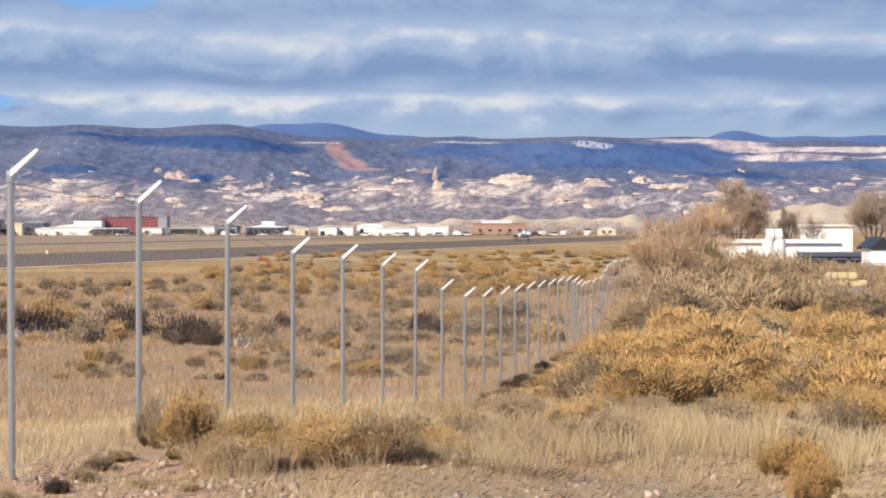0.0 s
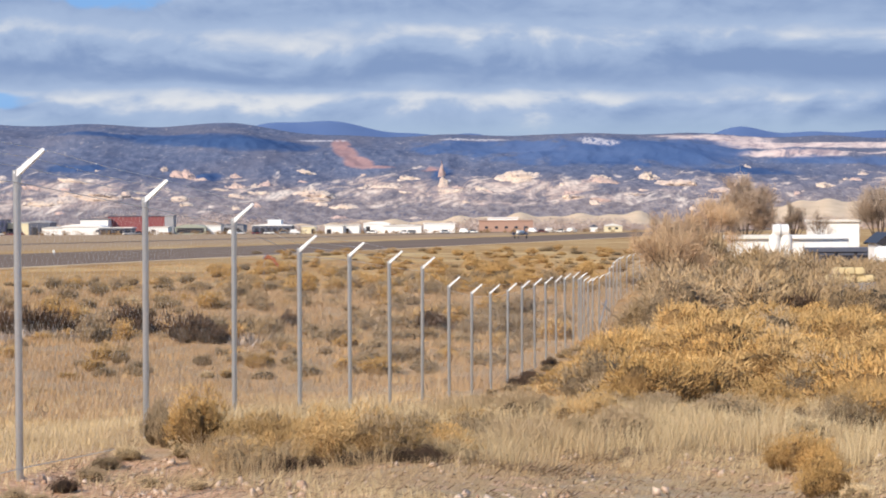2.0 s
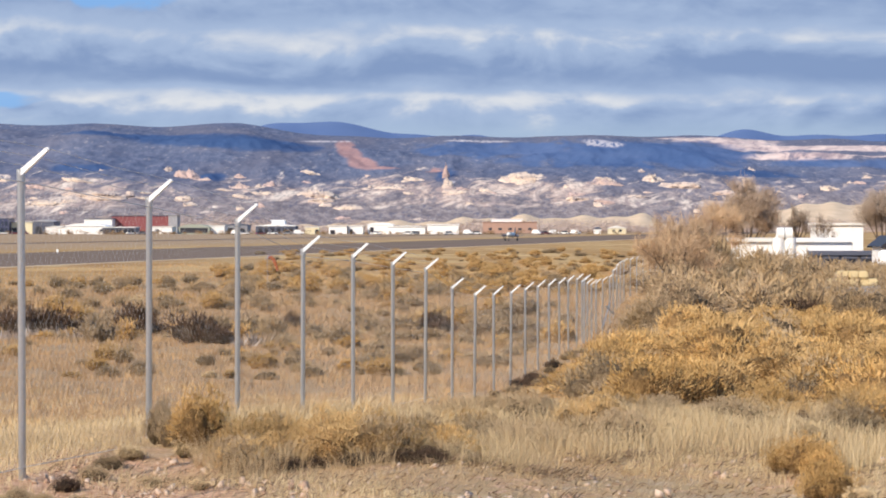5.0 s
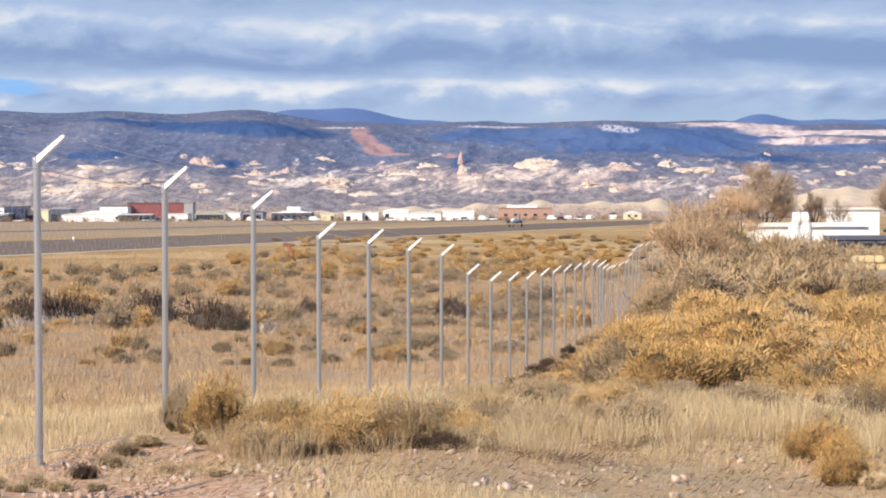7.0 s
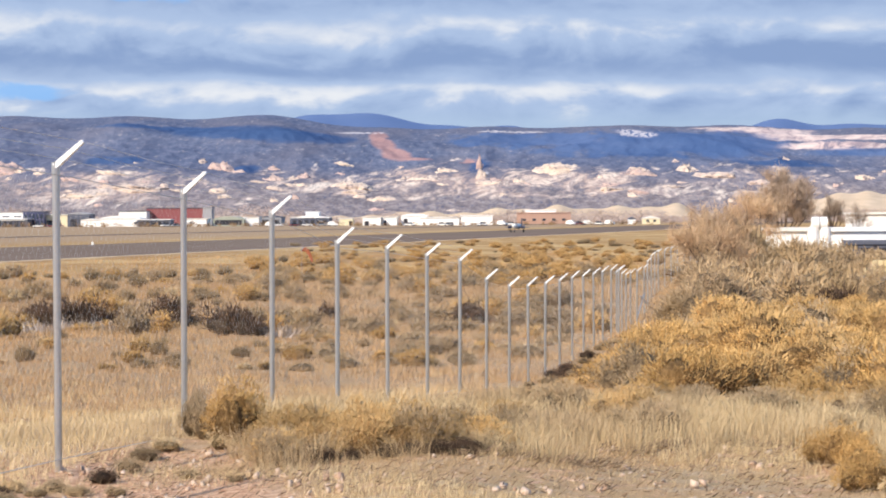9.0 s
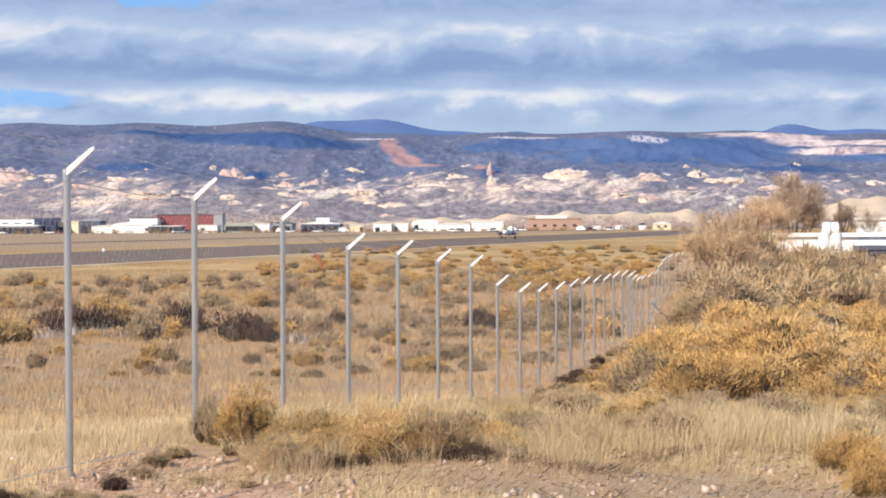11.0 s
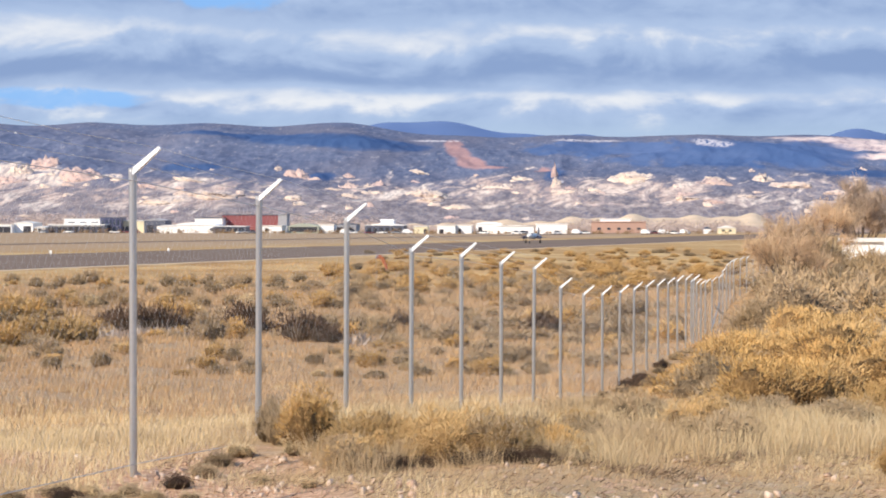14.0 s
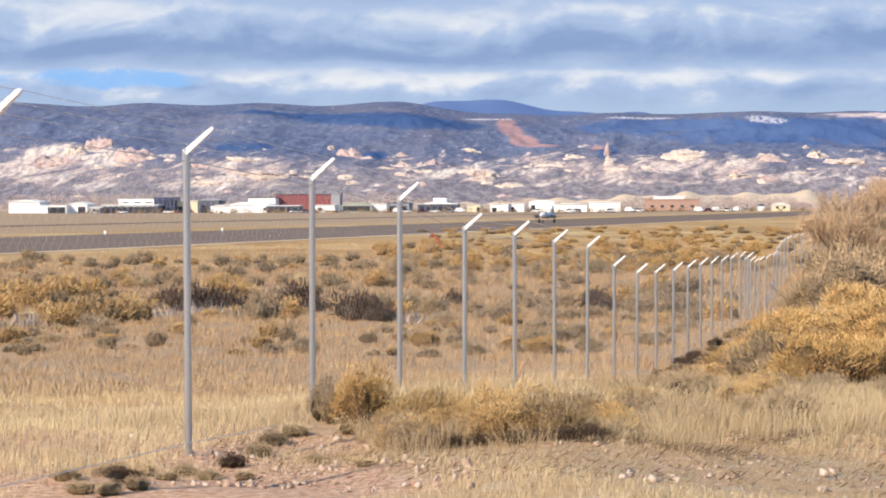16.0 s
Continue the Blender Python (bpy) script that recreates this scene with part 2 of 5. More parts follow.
    for spec in ((-199, 147, 17, 12, -0.6, 0.2), (-180, 127, 19, 14, -0.8, 0.2), (-152, 104, 23, 11, -0.9, 0.25), (-114, 96, 22, 3, 0.0, 0.3), (-30, 92, 14, 5, 0.0, 0.8)):
        c = k.mix(k.math("MULTIPLY", blob(*spec), 0.8), c, shale)
    # pale cliff, streaked with the same painted shadows
    c = k.mix(k.math("MULTIPLY", blob(-870, 78, 110, 19, -2.2, 0.5), k.step(mass, 0.42, 0.49)), c, k.mix(k.step(cliff_shadow, 0.48, 0.60, 0.0, 0.8), (0.74, 0.60, 0.49), (0.34, 0.275, 0.265)))
    # cream caprock over the slide, snow-pale scree on the far cliff, a pale bench on the skyline
    for spec in ((-235, 157, 48, 2.2, 0.0, 0.2), (262, 146, 30, 9, -1.0, 0.4), (-9, 70, 9, 12, -0.3, 1.0), (50, 158, 60, 3, -3.0, 0.3)):
        c = k.mix(k.math("MULTIPLY", blob(*spec), k.step(dots, 0.40, 0.5, 0.0, 0.75)), c, (0.60, 0.55, 0.55))
    return c, mass


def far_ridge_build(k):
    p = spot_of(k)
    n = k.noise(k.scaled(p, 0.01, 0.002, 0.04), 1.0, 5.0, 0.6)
    # the blue haze of distance is painted into the ridge's colour
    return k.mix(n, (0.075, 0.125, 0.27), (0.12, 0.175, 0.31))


def pale_hill_build(k):
    p = spot_of(k)
    n = k.noise(k.scaled(p, 0.05, 0.02, 0.3), 1.0, 5.0, 0.6)
    return k.mix(n, (0.50, 0.36, 0.24), (0.82, 0.63, 0.44)), n


MAT = {
    "ground": surface("cured_grass_and_soil", ground_build, 0.95, 0.0, 0.05, 0.1),
    "asphalt": surface("old_asphalt", asphalt_build, 1.0, 0.0, 0.01, 0.0),
    "galv": surface("galvanised_steel", galvanised_build, 0.30, 0.75, 0.0008, 0.5),
    "bright": painted("new_zinc_plate", (0.86, 0.87, 0.88), 0.45, 0.15, 0.1, 4.0),
    "wire": surface("dull_wire", lambda k: (0.60, 0.58, 0.55), 0.5, 0.3),
    "mountain": surface("sandstone_brush_and_cloud_shade", mountain_build, 0.95, 0.0, 4.0, 0.0),
    "ridge": surface("wooded_ridge_haze_blue", far_ridge_build, 0.95, 0.0, 0.0, 0.0),
    "pale": surface("pale_clay", pale_hill_build, 0.95, 0.0, 1.0, 0.0),
    "white": painted("white_sheet_metal", (0.86, 0.85, 0.83), dirt=0.12),
    "offwhite": painted("offwhite_sheet_metal", (0.74, 0.72, 0.67), dirt=0.2),
    "red": painted("red_sheet_metal", (0.25, 0.078, 0.082)),
    "slate": painted("slate_blue_siding", (0.10, 0.11, 0.15)),
    "navy": painted("navy_glass_and_panel", (0.07, 0.075, 0.14), 0.3),
    "green": painted("grey_green_roof_sheet", (0.36, 0.38, 0.31)),
    "cream": painted("cream_siding", (0.74, 0.66, 0.45)),
    "brick": painted("orange_brick", (0.43, 0.275, 0.215), 0.9),
    "concrete": painted("grey_concrete", (0.34, 0.34, 0.36), 0.9),
    "dark": painted("dark_opening", (0.035, 0.035, 0.045), 0.5),
    "glass": painted("window_glass", (0.04, 0.05, 0.07), 0.1),
    "tan": painted("tan_tarp", (0.66, 0.53, 0.30), 0.8),
    "rubber": painted("black_rubber", (0.03, 0.03, 0.03), 0.8),
    "sock": painted("faded_orange_cloth", (0.38, 0.12, 0.055), 0.9, dirt=0.3, scale=3.0),
}


# ---- building helpers ----
def link_mesh(name, verts, faces, material, smooth=False):
    me = bpy.data.meshes.new(name)
    me.from_pydata(verts, [], faces)
    me.materials.append(material)
    if smooth:
        me.shade_smooth()
    return me


def part(name, bm, material, parent=None, label=""):
    """Links a bmesh as one mesh object under a thing or a part."""
    me = bpy.data.meshes.new(name)
    bm.to_mesh(me)
    bm.free()
    me.materials.append(material)
    ob = new(name, me)
    ob.parent = parent
    if label:
        ob["label"] = label
    return ob


def box(bm, x0, x1, y0, y1, z0, z1, bevel=0.0):
    got = bmesh.ops.create_cube(bm, size=1.0, matrix=Matrix.Translation(((x0 + x1) / 2, (y0 + y1) / 2, (z0 + z1) / 2)) @ Matrix.Diagonal((x1 - x0, y1 - y0, z1 - z0, 1)))
    if bevel:
        edges = list({e for v in got["verts"] for e in v.link_edges})
        bmesh.ops.bevel(bm, geom=edges, offset=bevel, segments=2, affect="EDGES")
    return bm


def boxed(*size, bevel=0.0):
    return box(bmesh.new(), *size, bevel=bevel)


def tube(bm, a, b, r0, r1=None, sides=8, cap=True):
    a, b = Vector(a), Vector(b)
    m = Matrix.Translation((a + b) / 2) @ (b - a).to_track_quat("Z", "Y").to_matrix().to_4x4()
    bmesh.ops.create_cone(bm, cap_ends=cap, segments=sides, radius1=r0, radius2=r0 if r1 is None else r1, depth=(b - a).length, matrix=m)
    return bm


def tubed(*args, **kw):
    return tube(bmesh.new(), *args, **kw)


def arrays_mesh(name, co, tris, material):
    """A mesh of triangles from numpy arrays."""
    me = bpy.data.meshes.new(name)
    n, f = len(co), len(tris)
    me.vertices.add(n)
    me.vertices.foreach_set("co", np.ascontiguousarray(co, dtype=np.float32).ravel())
    me.loops.add(3 * f)
    me.loops.foreach_set("vertex_index", np.ascontiguousarray(tris, dtype=np.int32).ravel())
    me.polygons.add(f)
    me.polygons.foreach_set("loop_start", np.arange(f, dtype=np.int32) * 3)
    me.update(calc_edges=True)
    me.materials.append(material)
    return me


# ---- the lie of the land ----
PLAIN = -2.5
FALL_Y = [-60, 0, 12, 15, 18, 21, 24, 30, 34, 38, 44, 52, 60, 68, 78, 90, 100, 130, 170, 220]
FALL_Z = [0.1, 0, 0, -0.03, -0.10, -0.22, -0.62, -0.93, -1.15, -1.55, -1.78, -1.87, -1.95, -2.1, -2.55, -2.65, -2.2, -2.3, PLAIN, PLAIN]


def soft(v, a, b):
    s = np.clip((np.asarray(v, dtype=float) - a) / (b - a), 0, 1)
    return s * s * (3 - 2 * s)


def lie(x, y):
    """Height of the ground."""
    x, y = np.asarray(x, dtype=float), np.asarray(y, dtype=float)
    z = np.interp(y, FALL_Y, FALL_Z)
    fence_x = -4.9 + 0.1318 * y
    off = x - fence_x
    # brush bank on the camera's side of the fence; hollow on the airfield's side
    z = z + 0.75 * soft(off, 0.6, 4.5) * soft(y, 26, 40) * (1 - soft(y, 75, 140))
    z = z - 0.35 * soft(-off, 0.5, 5.0) * soft(y, 10, 22) * (1 - soft(y, 40, 70))
    rough = 0.035 * np.sin(1.7 * x + 0.6 * y) + 0.03 * np.sin(0.9 * y - 1.3 * x + 1) + 0.02 * np.sin(3.1 * y + 2.3 * x)
    return z + rough * (1 - soft(y, 120, 200))


def at(b, d, up=0.0):
    """A place by its bearing (thousandths, to the right of straight ahead), distance and height over the ground."""
    x = b * d / 1000
    return Vector((x, d, float(lie(x, d)) + up))


def make_ground():
    ys = np.concatenate([np.linspace(-400, -12, 12), np.arange(-8, 10, 2.0), np.arange(10, 45, 0.3), np.arange(45, 110, 0.8), np.geomspace(110, 4980, 60)])
    side = np.concatenate([np.arange(0, 8, 0.3), np.arange(8, 40, 1.0), np.geomspace(40, 4980, 34)])
    xs = np.concatenate([-side[:0:-1], side])
    gx, gy = np.meshgrid(xs, ys)
    co = np.stack([gx, gy, lie(gx, gy)], -1).reshape(-1, 3)
    w = len(xs)
    i = (np.arange(len(ys) - 1)[:, None] * w + np.arange(w - 1)[None, :]).ravel()
    tris = np.concatenate([np.stack([i, i + 1, i + w + 1], 1), np.stack([i, i + w + 1, i + w], 1)])
    me = arrays_mesh("ground", co, tris, MAT["ground"])
    me.shade_smooth()
    tagged(new("ground", me), "dry straw-coloured grassland with bare reddish soil", "ground", kind="structure")


make_ground()

# runway: heads away to the right
RUN = Vector((math.sin(radians(13.5)), math.cos(radians(13.5)), 0))
ACROSS = Vector((RUN.y, -RUN.x, 0))
RUN_MID = Vector((0, 495, PLAIN))


def strip(name, along0, along1, across0, across1, up, material, label, category, bits=40):
    verts, faces = [], []
    for i in range(bits + 1):
        a = along0 + (along1 - along0) * i / bits
        for c in (across0, across1):
            for h in (0.0, -0.3):
                p = RUN_MID + RUN * a + ACROSS * c
                verts.append((p.x, p.y, PLAIN + up + h))
    for i in range(bits):
        o = 4 * i
        faces += [(o, o + 2, o + 6, o + 4), (o, o + 4, o + 5, o + 1), (o + 2, o + 3, o + 7, o + 6)]
    faces += [(0, 1, 3, 2), (4 * bits, 4 * bits + 2, 4 * bits + 3, 4 * bits + 1)]
    return tagged(new(name, link_mesh(name, verts, faces, material)), label, category, kind="structure")


strip("runway", -1100, 1500, -19.5, 22.5, 0.05, MAT["asphalt"], "grey asphalt runway crossing the dry airfield", "runway")
strip("runway_shoulder", -1100, 1500, 23.0, 24.6, 0.03, MAT["pale"], "pale gravel strip along the runway edge", "shoulder")
strip("taxiway", -700, 1500, -95, -84, 0.04, MAT["asphalt"], "grey asphalt taxiway beyond the runway", "taxiway")


# ---- mountains ----
def make_range(name, label, r0, r1, crest, material, bits, rows, rough, foot=PLAIN - 1, shape=1.0, seed=0.0):
    """A range that rises from r0 to its crest at r1; crest(b) is the height by bearing."""
    bs = np.linspace(-480, 420, bits)
    co = np.zeros((rows, bits, 3))
    for j in range(rows):
        s = j / (rows - 1)
        r = r0 + (r1 - r0) * s
        for i, b in enumerate(bs):
            x = b * r / 1000
            h = crest(b)
            n = noise.ridged_multi_fractal(Vector((x / 210 + seed, r / 330, seed)), 0.9, 2.1, 6, 1.0, 2.0) - 1.0
            m = noise.fractal(Vector((x / 520 + seed, r / 520, 3.3)), 1.0, 2.0, 3)
            env = math.sin(math.pi * min(1, s * 1.02)) ** 0.7 if s < 0.98 else 0.12
            base = h * (s ** shape)
            step_up = 0.10 * h * (soft(s, 0.52, 0.60) - s)
            co[j, i] = (x, r, foot + max(0.0, float(base + step_up + rough * env * (0.55 * n + 0.9 * m))))
    co = co.reshape(-1, 3)
    top = co.reshape(rows, bits, 3)[-1]
    back = top.copy()
    back[:, 1] += 60
    back[:, 2] = foot - 10
    co = np.concatenate([co, top, back])
    i = (np.array([*range(rows - 1), rows])[:, None] * bits + np.arange(bits - 1)[None, :]).ravel()
    tris = np.concatenate([np.stack([i, i + 1, i + bits + 1], 1), np.stack([i, i + bits + 1, i + bits], 1)])
    me = arrays_mesh(name, co, tris, material)
    me.shade_smooth()
    tagged(new(name, me), label, name.replace("_", " "), kind="structure")
    return co[: rows * bits].reshape(rows, bits, 3)


def bell(b, c, w):
    return math.exp(-((b - c) / w) ** 2)


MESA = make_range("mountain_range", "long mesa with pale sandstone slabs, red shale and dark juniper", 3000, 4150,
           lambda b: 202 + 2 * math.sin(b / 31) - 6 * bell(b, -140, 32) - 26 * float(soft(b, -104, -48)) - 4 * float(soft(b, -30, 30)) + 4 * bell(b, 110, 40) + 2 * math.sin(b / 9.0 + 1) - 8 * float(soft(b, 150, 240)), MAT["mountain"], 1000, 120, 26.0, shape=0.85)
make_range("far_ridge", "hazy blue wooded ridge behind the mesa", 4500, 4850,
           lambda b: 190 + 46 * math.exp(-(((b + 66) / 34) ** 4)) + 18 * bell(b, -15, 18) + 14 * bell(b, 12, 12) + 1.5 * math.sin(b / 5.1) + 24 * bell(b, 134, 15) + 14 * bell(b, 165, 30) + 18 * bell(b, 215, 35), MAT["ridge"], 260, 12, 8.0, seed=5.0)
make_range("clay_bluffs", "low pale clay bluffs at the mountain foot", 1700, 2100,
           lambda b: 4 + 8 * bell(b, 8, 14) + 10 * bell(b, 34, 12) + 9 * bell(b, 58, 11) + 12 * bell(b, 87, 9) + 6 * bell(b, 72, 8) + 5 * bell(b, -30, 20) + 22 * bell(b, 172, 34) + 9 * bell(b, 215, 25) + 1.2 * math.sin(b / 2.3), MAT["pale"], 500, 16, 4.0, seed=9.0)


def rock_build(k):
    p = spot_of(k)
    own = k.put("ShaderNodeNewGeometry").outputs["Random Per Island"]
    n = k.noise(k.scaled(p, 0.12, 0.05, 0.10), 1.0, 5.0, 0.65)
    beds = k.noise(k.scaled(p, 0.03, 0.02, 0.22), 1.0, 5.0, 0.6, warp=0.5)
    scrub = k.noise(k.scaled(p, 0.10, 0.04, 0.16), 1.0, 4.0, 0.7)
    c = k.mix(k.step(own, 0.55, 0.9), (0.70, 0.57, 0.465), (0.58, 0.42, 0.37))
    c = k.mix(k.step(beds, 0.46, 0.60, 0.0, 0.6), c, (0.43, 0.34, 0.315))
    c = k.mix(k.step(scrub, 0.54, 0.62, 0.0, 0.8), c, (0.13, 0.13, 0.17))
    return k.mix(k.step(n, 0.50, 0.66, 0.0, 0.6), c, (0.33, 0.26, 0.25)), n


def red_rock_build(k):
    n = k.noise(k.scaled(spot_of(k), 0.12, 0.05, 0.10), 1.0, 5.0, 0.65)
    return k.mix(k.step(n, 0.4, 0.66), (0.50, 0.36, 0.32), (0.34, 0.24, 0.225)), n


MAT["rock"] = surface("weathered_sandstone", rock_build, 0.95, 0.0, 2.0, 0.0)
MAT["red_rock"] = surface("red_shale_rock", red_rock_build, 0.95, 0.0, 2.0, 0.0)


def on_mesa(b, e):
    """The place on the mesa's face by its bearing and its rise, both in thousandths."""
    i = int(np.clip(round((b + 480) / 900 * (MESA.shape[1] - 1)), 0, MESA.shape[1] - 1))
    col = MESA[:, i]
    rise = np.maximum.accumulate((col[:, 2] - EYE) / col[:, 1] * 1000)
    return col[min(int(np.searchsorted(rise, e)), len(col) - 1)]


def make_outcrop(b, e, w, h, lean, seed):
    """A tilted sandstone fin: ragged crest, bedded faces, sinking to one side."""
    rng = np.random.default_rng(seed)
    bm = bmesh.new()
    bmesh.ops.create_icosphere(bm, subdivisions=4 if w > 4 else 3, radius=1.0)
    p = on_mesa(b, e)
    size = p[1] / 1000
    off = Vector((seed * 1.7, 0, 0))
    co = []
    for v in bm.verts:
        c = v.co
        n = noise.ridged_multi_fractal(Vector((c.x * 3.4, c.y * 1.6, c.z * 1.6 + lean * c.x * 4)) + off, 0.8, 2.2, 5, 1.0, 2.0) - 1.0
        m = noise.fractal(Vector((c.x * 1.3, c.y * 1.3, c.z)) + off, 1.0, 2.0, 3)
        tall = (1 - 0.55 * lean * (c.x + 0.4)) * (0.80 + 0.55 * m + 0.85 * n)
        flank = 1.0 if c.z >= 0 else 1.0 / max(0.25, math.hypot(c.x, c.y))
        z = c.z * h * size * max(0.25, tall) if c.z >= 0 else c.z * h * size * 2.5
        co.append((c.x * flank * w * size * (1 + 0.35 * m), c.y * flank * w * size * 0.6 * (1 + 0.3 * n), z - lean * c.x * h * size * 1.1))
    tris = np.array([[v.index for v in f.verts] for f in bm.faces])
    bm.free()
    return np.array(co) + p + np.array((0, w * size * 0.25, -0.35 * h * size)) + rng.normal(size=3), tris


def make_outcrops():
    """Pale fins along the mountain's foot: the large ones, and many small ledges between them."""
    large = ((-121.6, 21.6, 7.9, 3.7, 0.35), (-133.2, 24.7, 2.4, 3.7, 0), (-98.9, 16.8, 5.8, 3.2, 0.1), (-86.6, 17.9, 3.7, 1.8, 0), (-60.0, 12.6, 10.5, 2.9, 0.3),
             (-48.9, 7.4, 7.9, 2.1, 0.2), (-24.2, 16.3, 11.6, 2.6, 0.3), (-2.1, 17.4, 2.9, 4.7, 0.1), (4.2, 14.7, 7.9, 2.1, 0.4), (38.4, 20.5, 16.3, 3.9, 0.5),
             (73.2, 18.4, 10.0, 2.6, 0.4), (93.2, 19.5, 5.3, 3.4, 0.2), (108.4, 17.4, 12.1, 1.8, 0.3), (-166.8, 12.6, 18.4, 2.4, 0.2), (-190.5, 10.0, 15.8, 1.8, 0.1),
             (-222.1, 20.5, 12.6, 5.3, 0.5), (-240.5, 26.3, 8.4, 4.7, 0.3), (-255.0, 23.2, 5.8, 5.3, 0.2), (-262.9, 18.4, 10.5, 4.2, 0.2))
    rng = np.random.default_rng(31)
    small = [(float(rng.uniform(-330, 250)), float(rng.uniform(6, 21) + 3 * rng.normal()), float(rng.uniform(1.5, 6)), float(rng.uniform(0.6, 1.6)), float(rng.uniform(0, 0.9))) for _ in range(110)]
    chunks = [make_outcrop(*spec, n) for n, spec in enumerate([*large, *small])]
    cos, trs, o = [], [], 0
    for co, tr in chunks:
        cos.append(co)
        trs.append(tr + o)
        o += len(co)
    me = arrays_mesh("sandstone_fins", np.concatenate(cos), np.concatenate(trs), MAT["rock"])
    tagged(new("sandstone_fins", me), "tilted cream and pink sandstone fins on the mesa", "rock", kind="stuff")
    bm = bmesh.new()
    bmesh.ops.create_icosphere(bm, subdivisions=3, radius=1.0)
    for v in bm.verts:
        up = max(0.0, v.co.z)
        n = noise.fractal(v.co * 2.2, 1.0, 2.0, 4)
        v.co = Vector((v.co.x * (5.5 - 4.0 * up) * (1 + 0.6 * n), v.co.y * 4, max(-0.3, v.co.z) * 24 * (1 + 0.25 * n)))
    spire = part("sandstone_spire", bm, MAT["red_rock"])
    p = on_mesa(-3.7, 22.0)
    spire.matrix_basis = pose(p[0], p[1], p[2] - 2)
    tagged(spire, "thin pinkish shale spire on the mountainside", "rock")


make_outcrops()


# ---- fence ----
POST_H = 2.05
# heights of the posts' tops along the straight run, nearest first
TOPS = (2.04, 1.89, 1.72, 1.39, 1.28, 1.13, 0.99, 0.6, 0.38, 0.28, 0.22, 0.19, 0.16, 0.11, 0.07, 0.05)


def fence_line():
    """Feet of the posts: a straight run away from the camera, then a bend past the gully."""
    feet = []
    for i in range(-3, 18):
        d = 14.7 * (1 + 0.2153 * i)
        x = (-764.2 + 108.5 * i) / 3800 * 14.7 - (0.05 if i < 0 else 0.0)
        feet.append((x, d))
    b, d = feet[-1][0] / feet[-1][1] * 1000, feet[-1][1]
    for b, d in ((60.0, 71.5), (62.5, 75), (64.5, 78.5), (66.5, 82), (69.5, 86), (73.0, 91), (74.6, 95), (76.3, 99), (77.8, 103), (79.6, 108), (82.5, 115), (85.5, 122), (88.5, 129), (91.5, 136), (94.5, 143), (97.5, 150)):
        feet.append((b * d / 1000, d))
    return feet


def make_fence():
    feet = fence_line()
    fence = tagged(new("fence"), "galvanised chain-link fence with angled barbed-wire arms", "fence")
    post_me = part("post", tubed((0, 0, -0.3), (0, 0, POST_H), 0.0265, sides=12), MAT["galv"], fence)
    cap_bm = tubed((0, 0, -0.03), (0, 0, 0.05), 0.031, sides=12)
    cap = part("cap", cap_bm, MAT["galv"], post_me)
    arm_bm = bmesh.new()
    tip = Vector((0.195, 0.0, 0.172))
    side = Vector((0, 1, 0))
    up = tip.normalized().cross(side)
    for s0, s1, t0, t1 in ((-0.03, 0.03, 0.0, 0.016), (-0.03, -0.022, -0.024, 0.0), (0.022, 0.03, -0.024, 0.0)):
        vs = []
        for f, g in ((0.0, 1.0), (1.0, 0.62)):
            for s, t in ((s0, t0), (s1, t0), (s1, t1), (s0, t1)):
                vs.append(arm_bm.verts.new(Vector((0.0, 0, 0.018)) + tip * f + side * s * g - up * t * g))
        for q in ((0, 1, 2, 3), (7, 6, 5, 4), (0, 4, 5, 1), (1, 5, 6, 2), (2, 6, 7, 3), (3, 7, 4, 0)):
            arm_bm.faces.new([vs[n] for n in q])
    bmesh.ops.recalc_face_normals(arm_bm, faces=arm_bm.faces)
    arm = part("arm", arm_bm, MAT["bright"], post_me, "bright slanted barbed-wire arm")
    tops = []
    rng = random.Random(4)
    for n, (x, d) in enumerate(feet):
        nx, nd = feet[min(n + 1, len(feet) - 1)]
        px_, pd = feet[max(n - 1, 0)]
        turn = -math.atan2(nx - px_, nd - pd)
        z = float(np.interp(d, FALL_Y, FALL_Z)) + rng.uniform(-0.015, 0.015) + 0.028 * max(0.0, 14.2 - d)
        if 3 <= n < 3 + len(TOPS):
            z = TOPS[n - 3] - POST_H - 0.010
        m = pose(x, d, z, rng.uniform(-0.4, 0.4), rng.uniform(-0.4, 0.4), math.degrees(turn) + rng.uniform(-3, 3))
        p = post_me if n == 0 else post_me.copy()
        c, a = (cap, arm) if n == 0 else (cap.copy(), arm.copy())
        if n:
            for o in (p, c, a):
                scene.collection.objects.link(o)
            p.parent, c.parent, a.parent = fence, p, p
        p.matrix_basis = m
        c.matrix_basis = pose(0, 0, POST_H)
        a.matrix_basis = pose(0, 0, POST_H)
        tops.append((m, x, d, z))
    # barbed strands along the arms, and tension wires along the mesh
    for k, f in enumerate((0.25, 0.6, 0.95)):
        bm = bmesh.new()
        pts = [m @ Vector((tip.x * f, 0, POST_H + 0.028 + tip.z * f)) for m, *_ in tops]
        for a, b in zip(pts, pts[1:]):
            mid = (a + b) / 2 - Vector((0, 0, 0.012))
            tube(bm, a, mid, 0.0016, sides=4, cap=False)
            tube(bm, mid, b, 0.0016, sides=4, cap=False)
            if a.y < 30:
                for t in range(1, 26):
                    q = a.lerp(b, t / 26) - Vector((0, 0, 0.012 * (1 - abs(t / 13 - 1))))
                    w = Vector((rng.uniform(-1, 1), 0.2, rng.uniform(-1, 1))).normalized() * 0.010
                    tube(bm, q - w, q + w, 0.0007, sides=3, cap=False)
        part("barbed_strand", bm, MAT["wire"], fence)
    for h in (0.06, POST_H - 0.04):
        bm = bmesh.new()
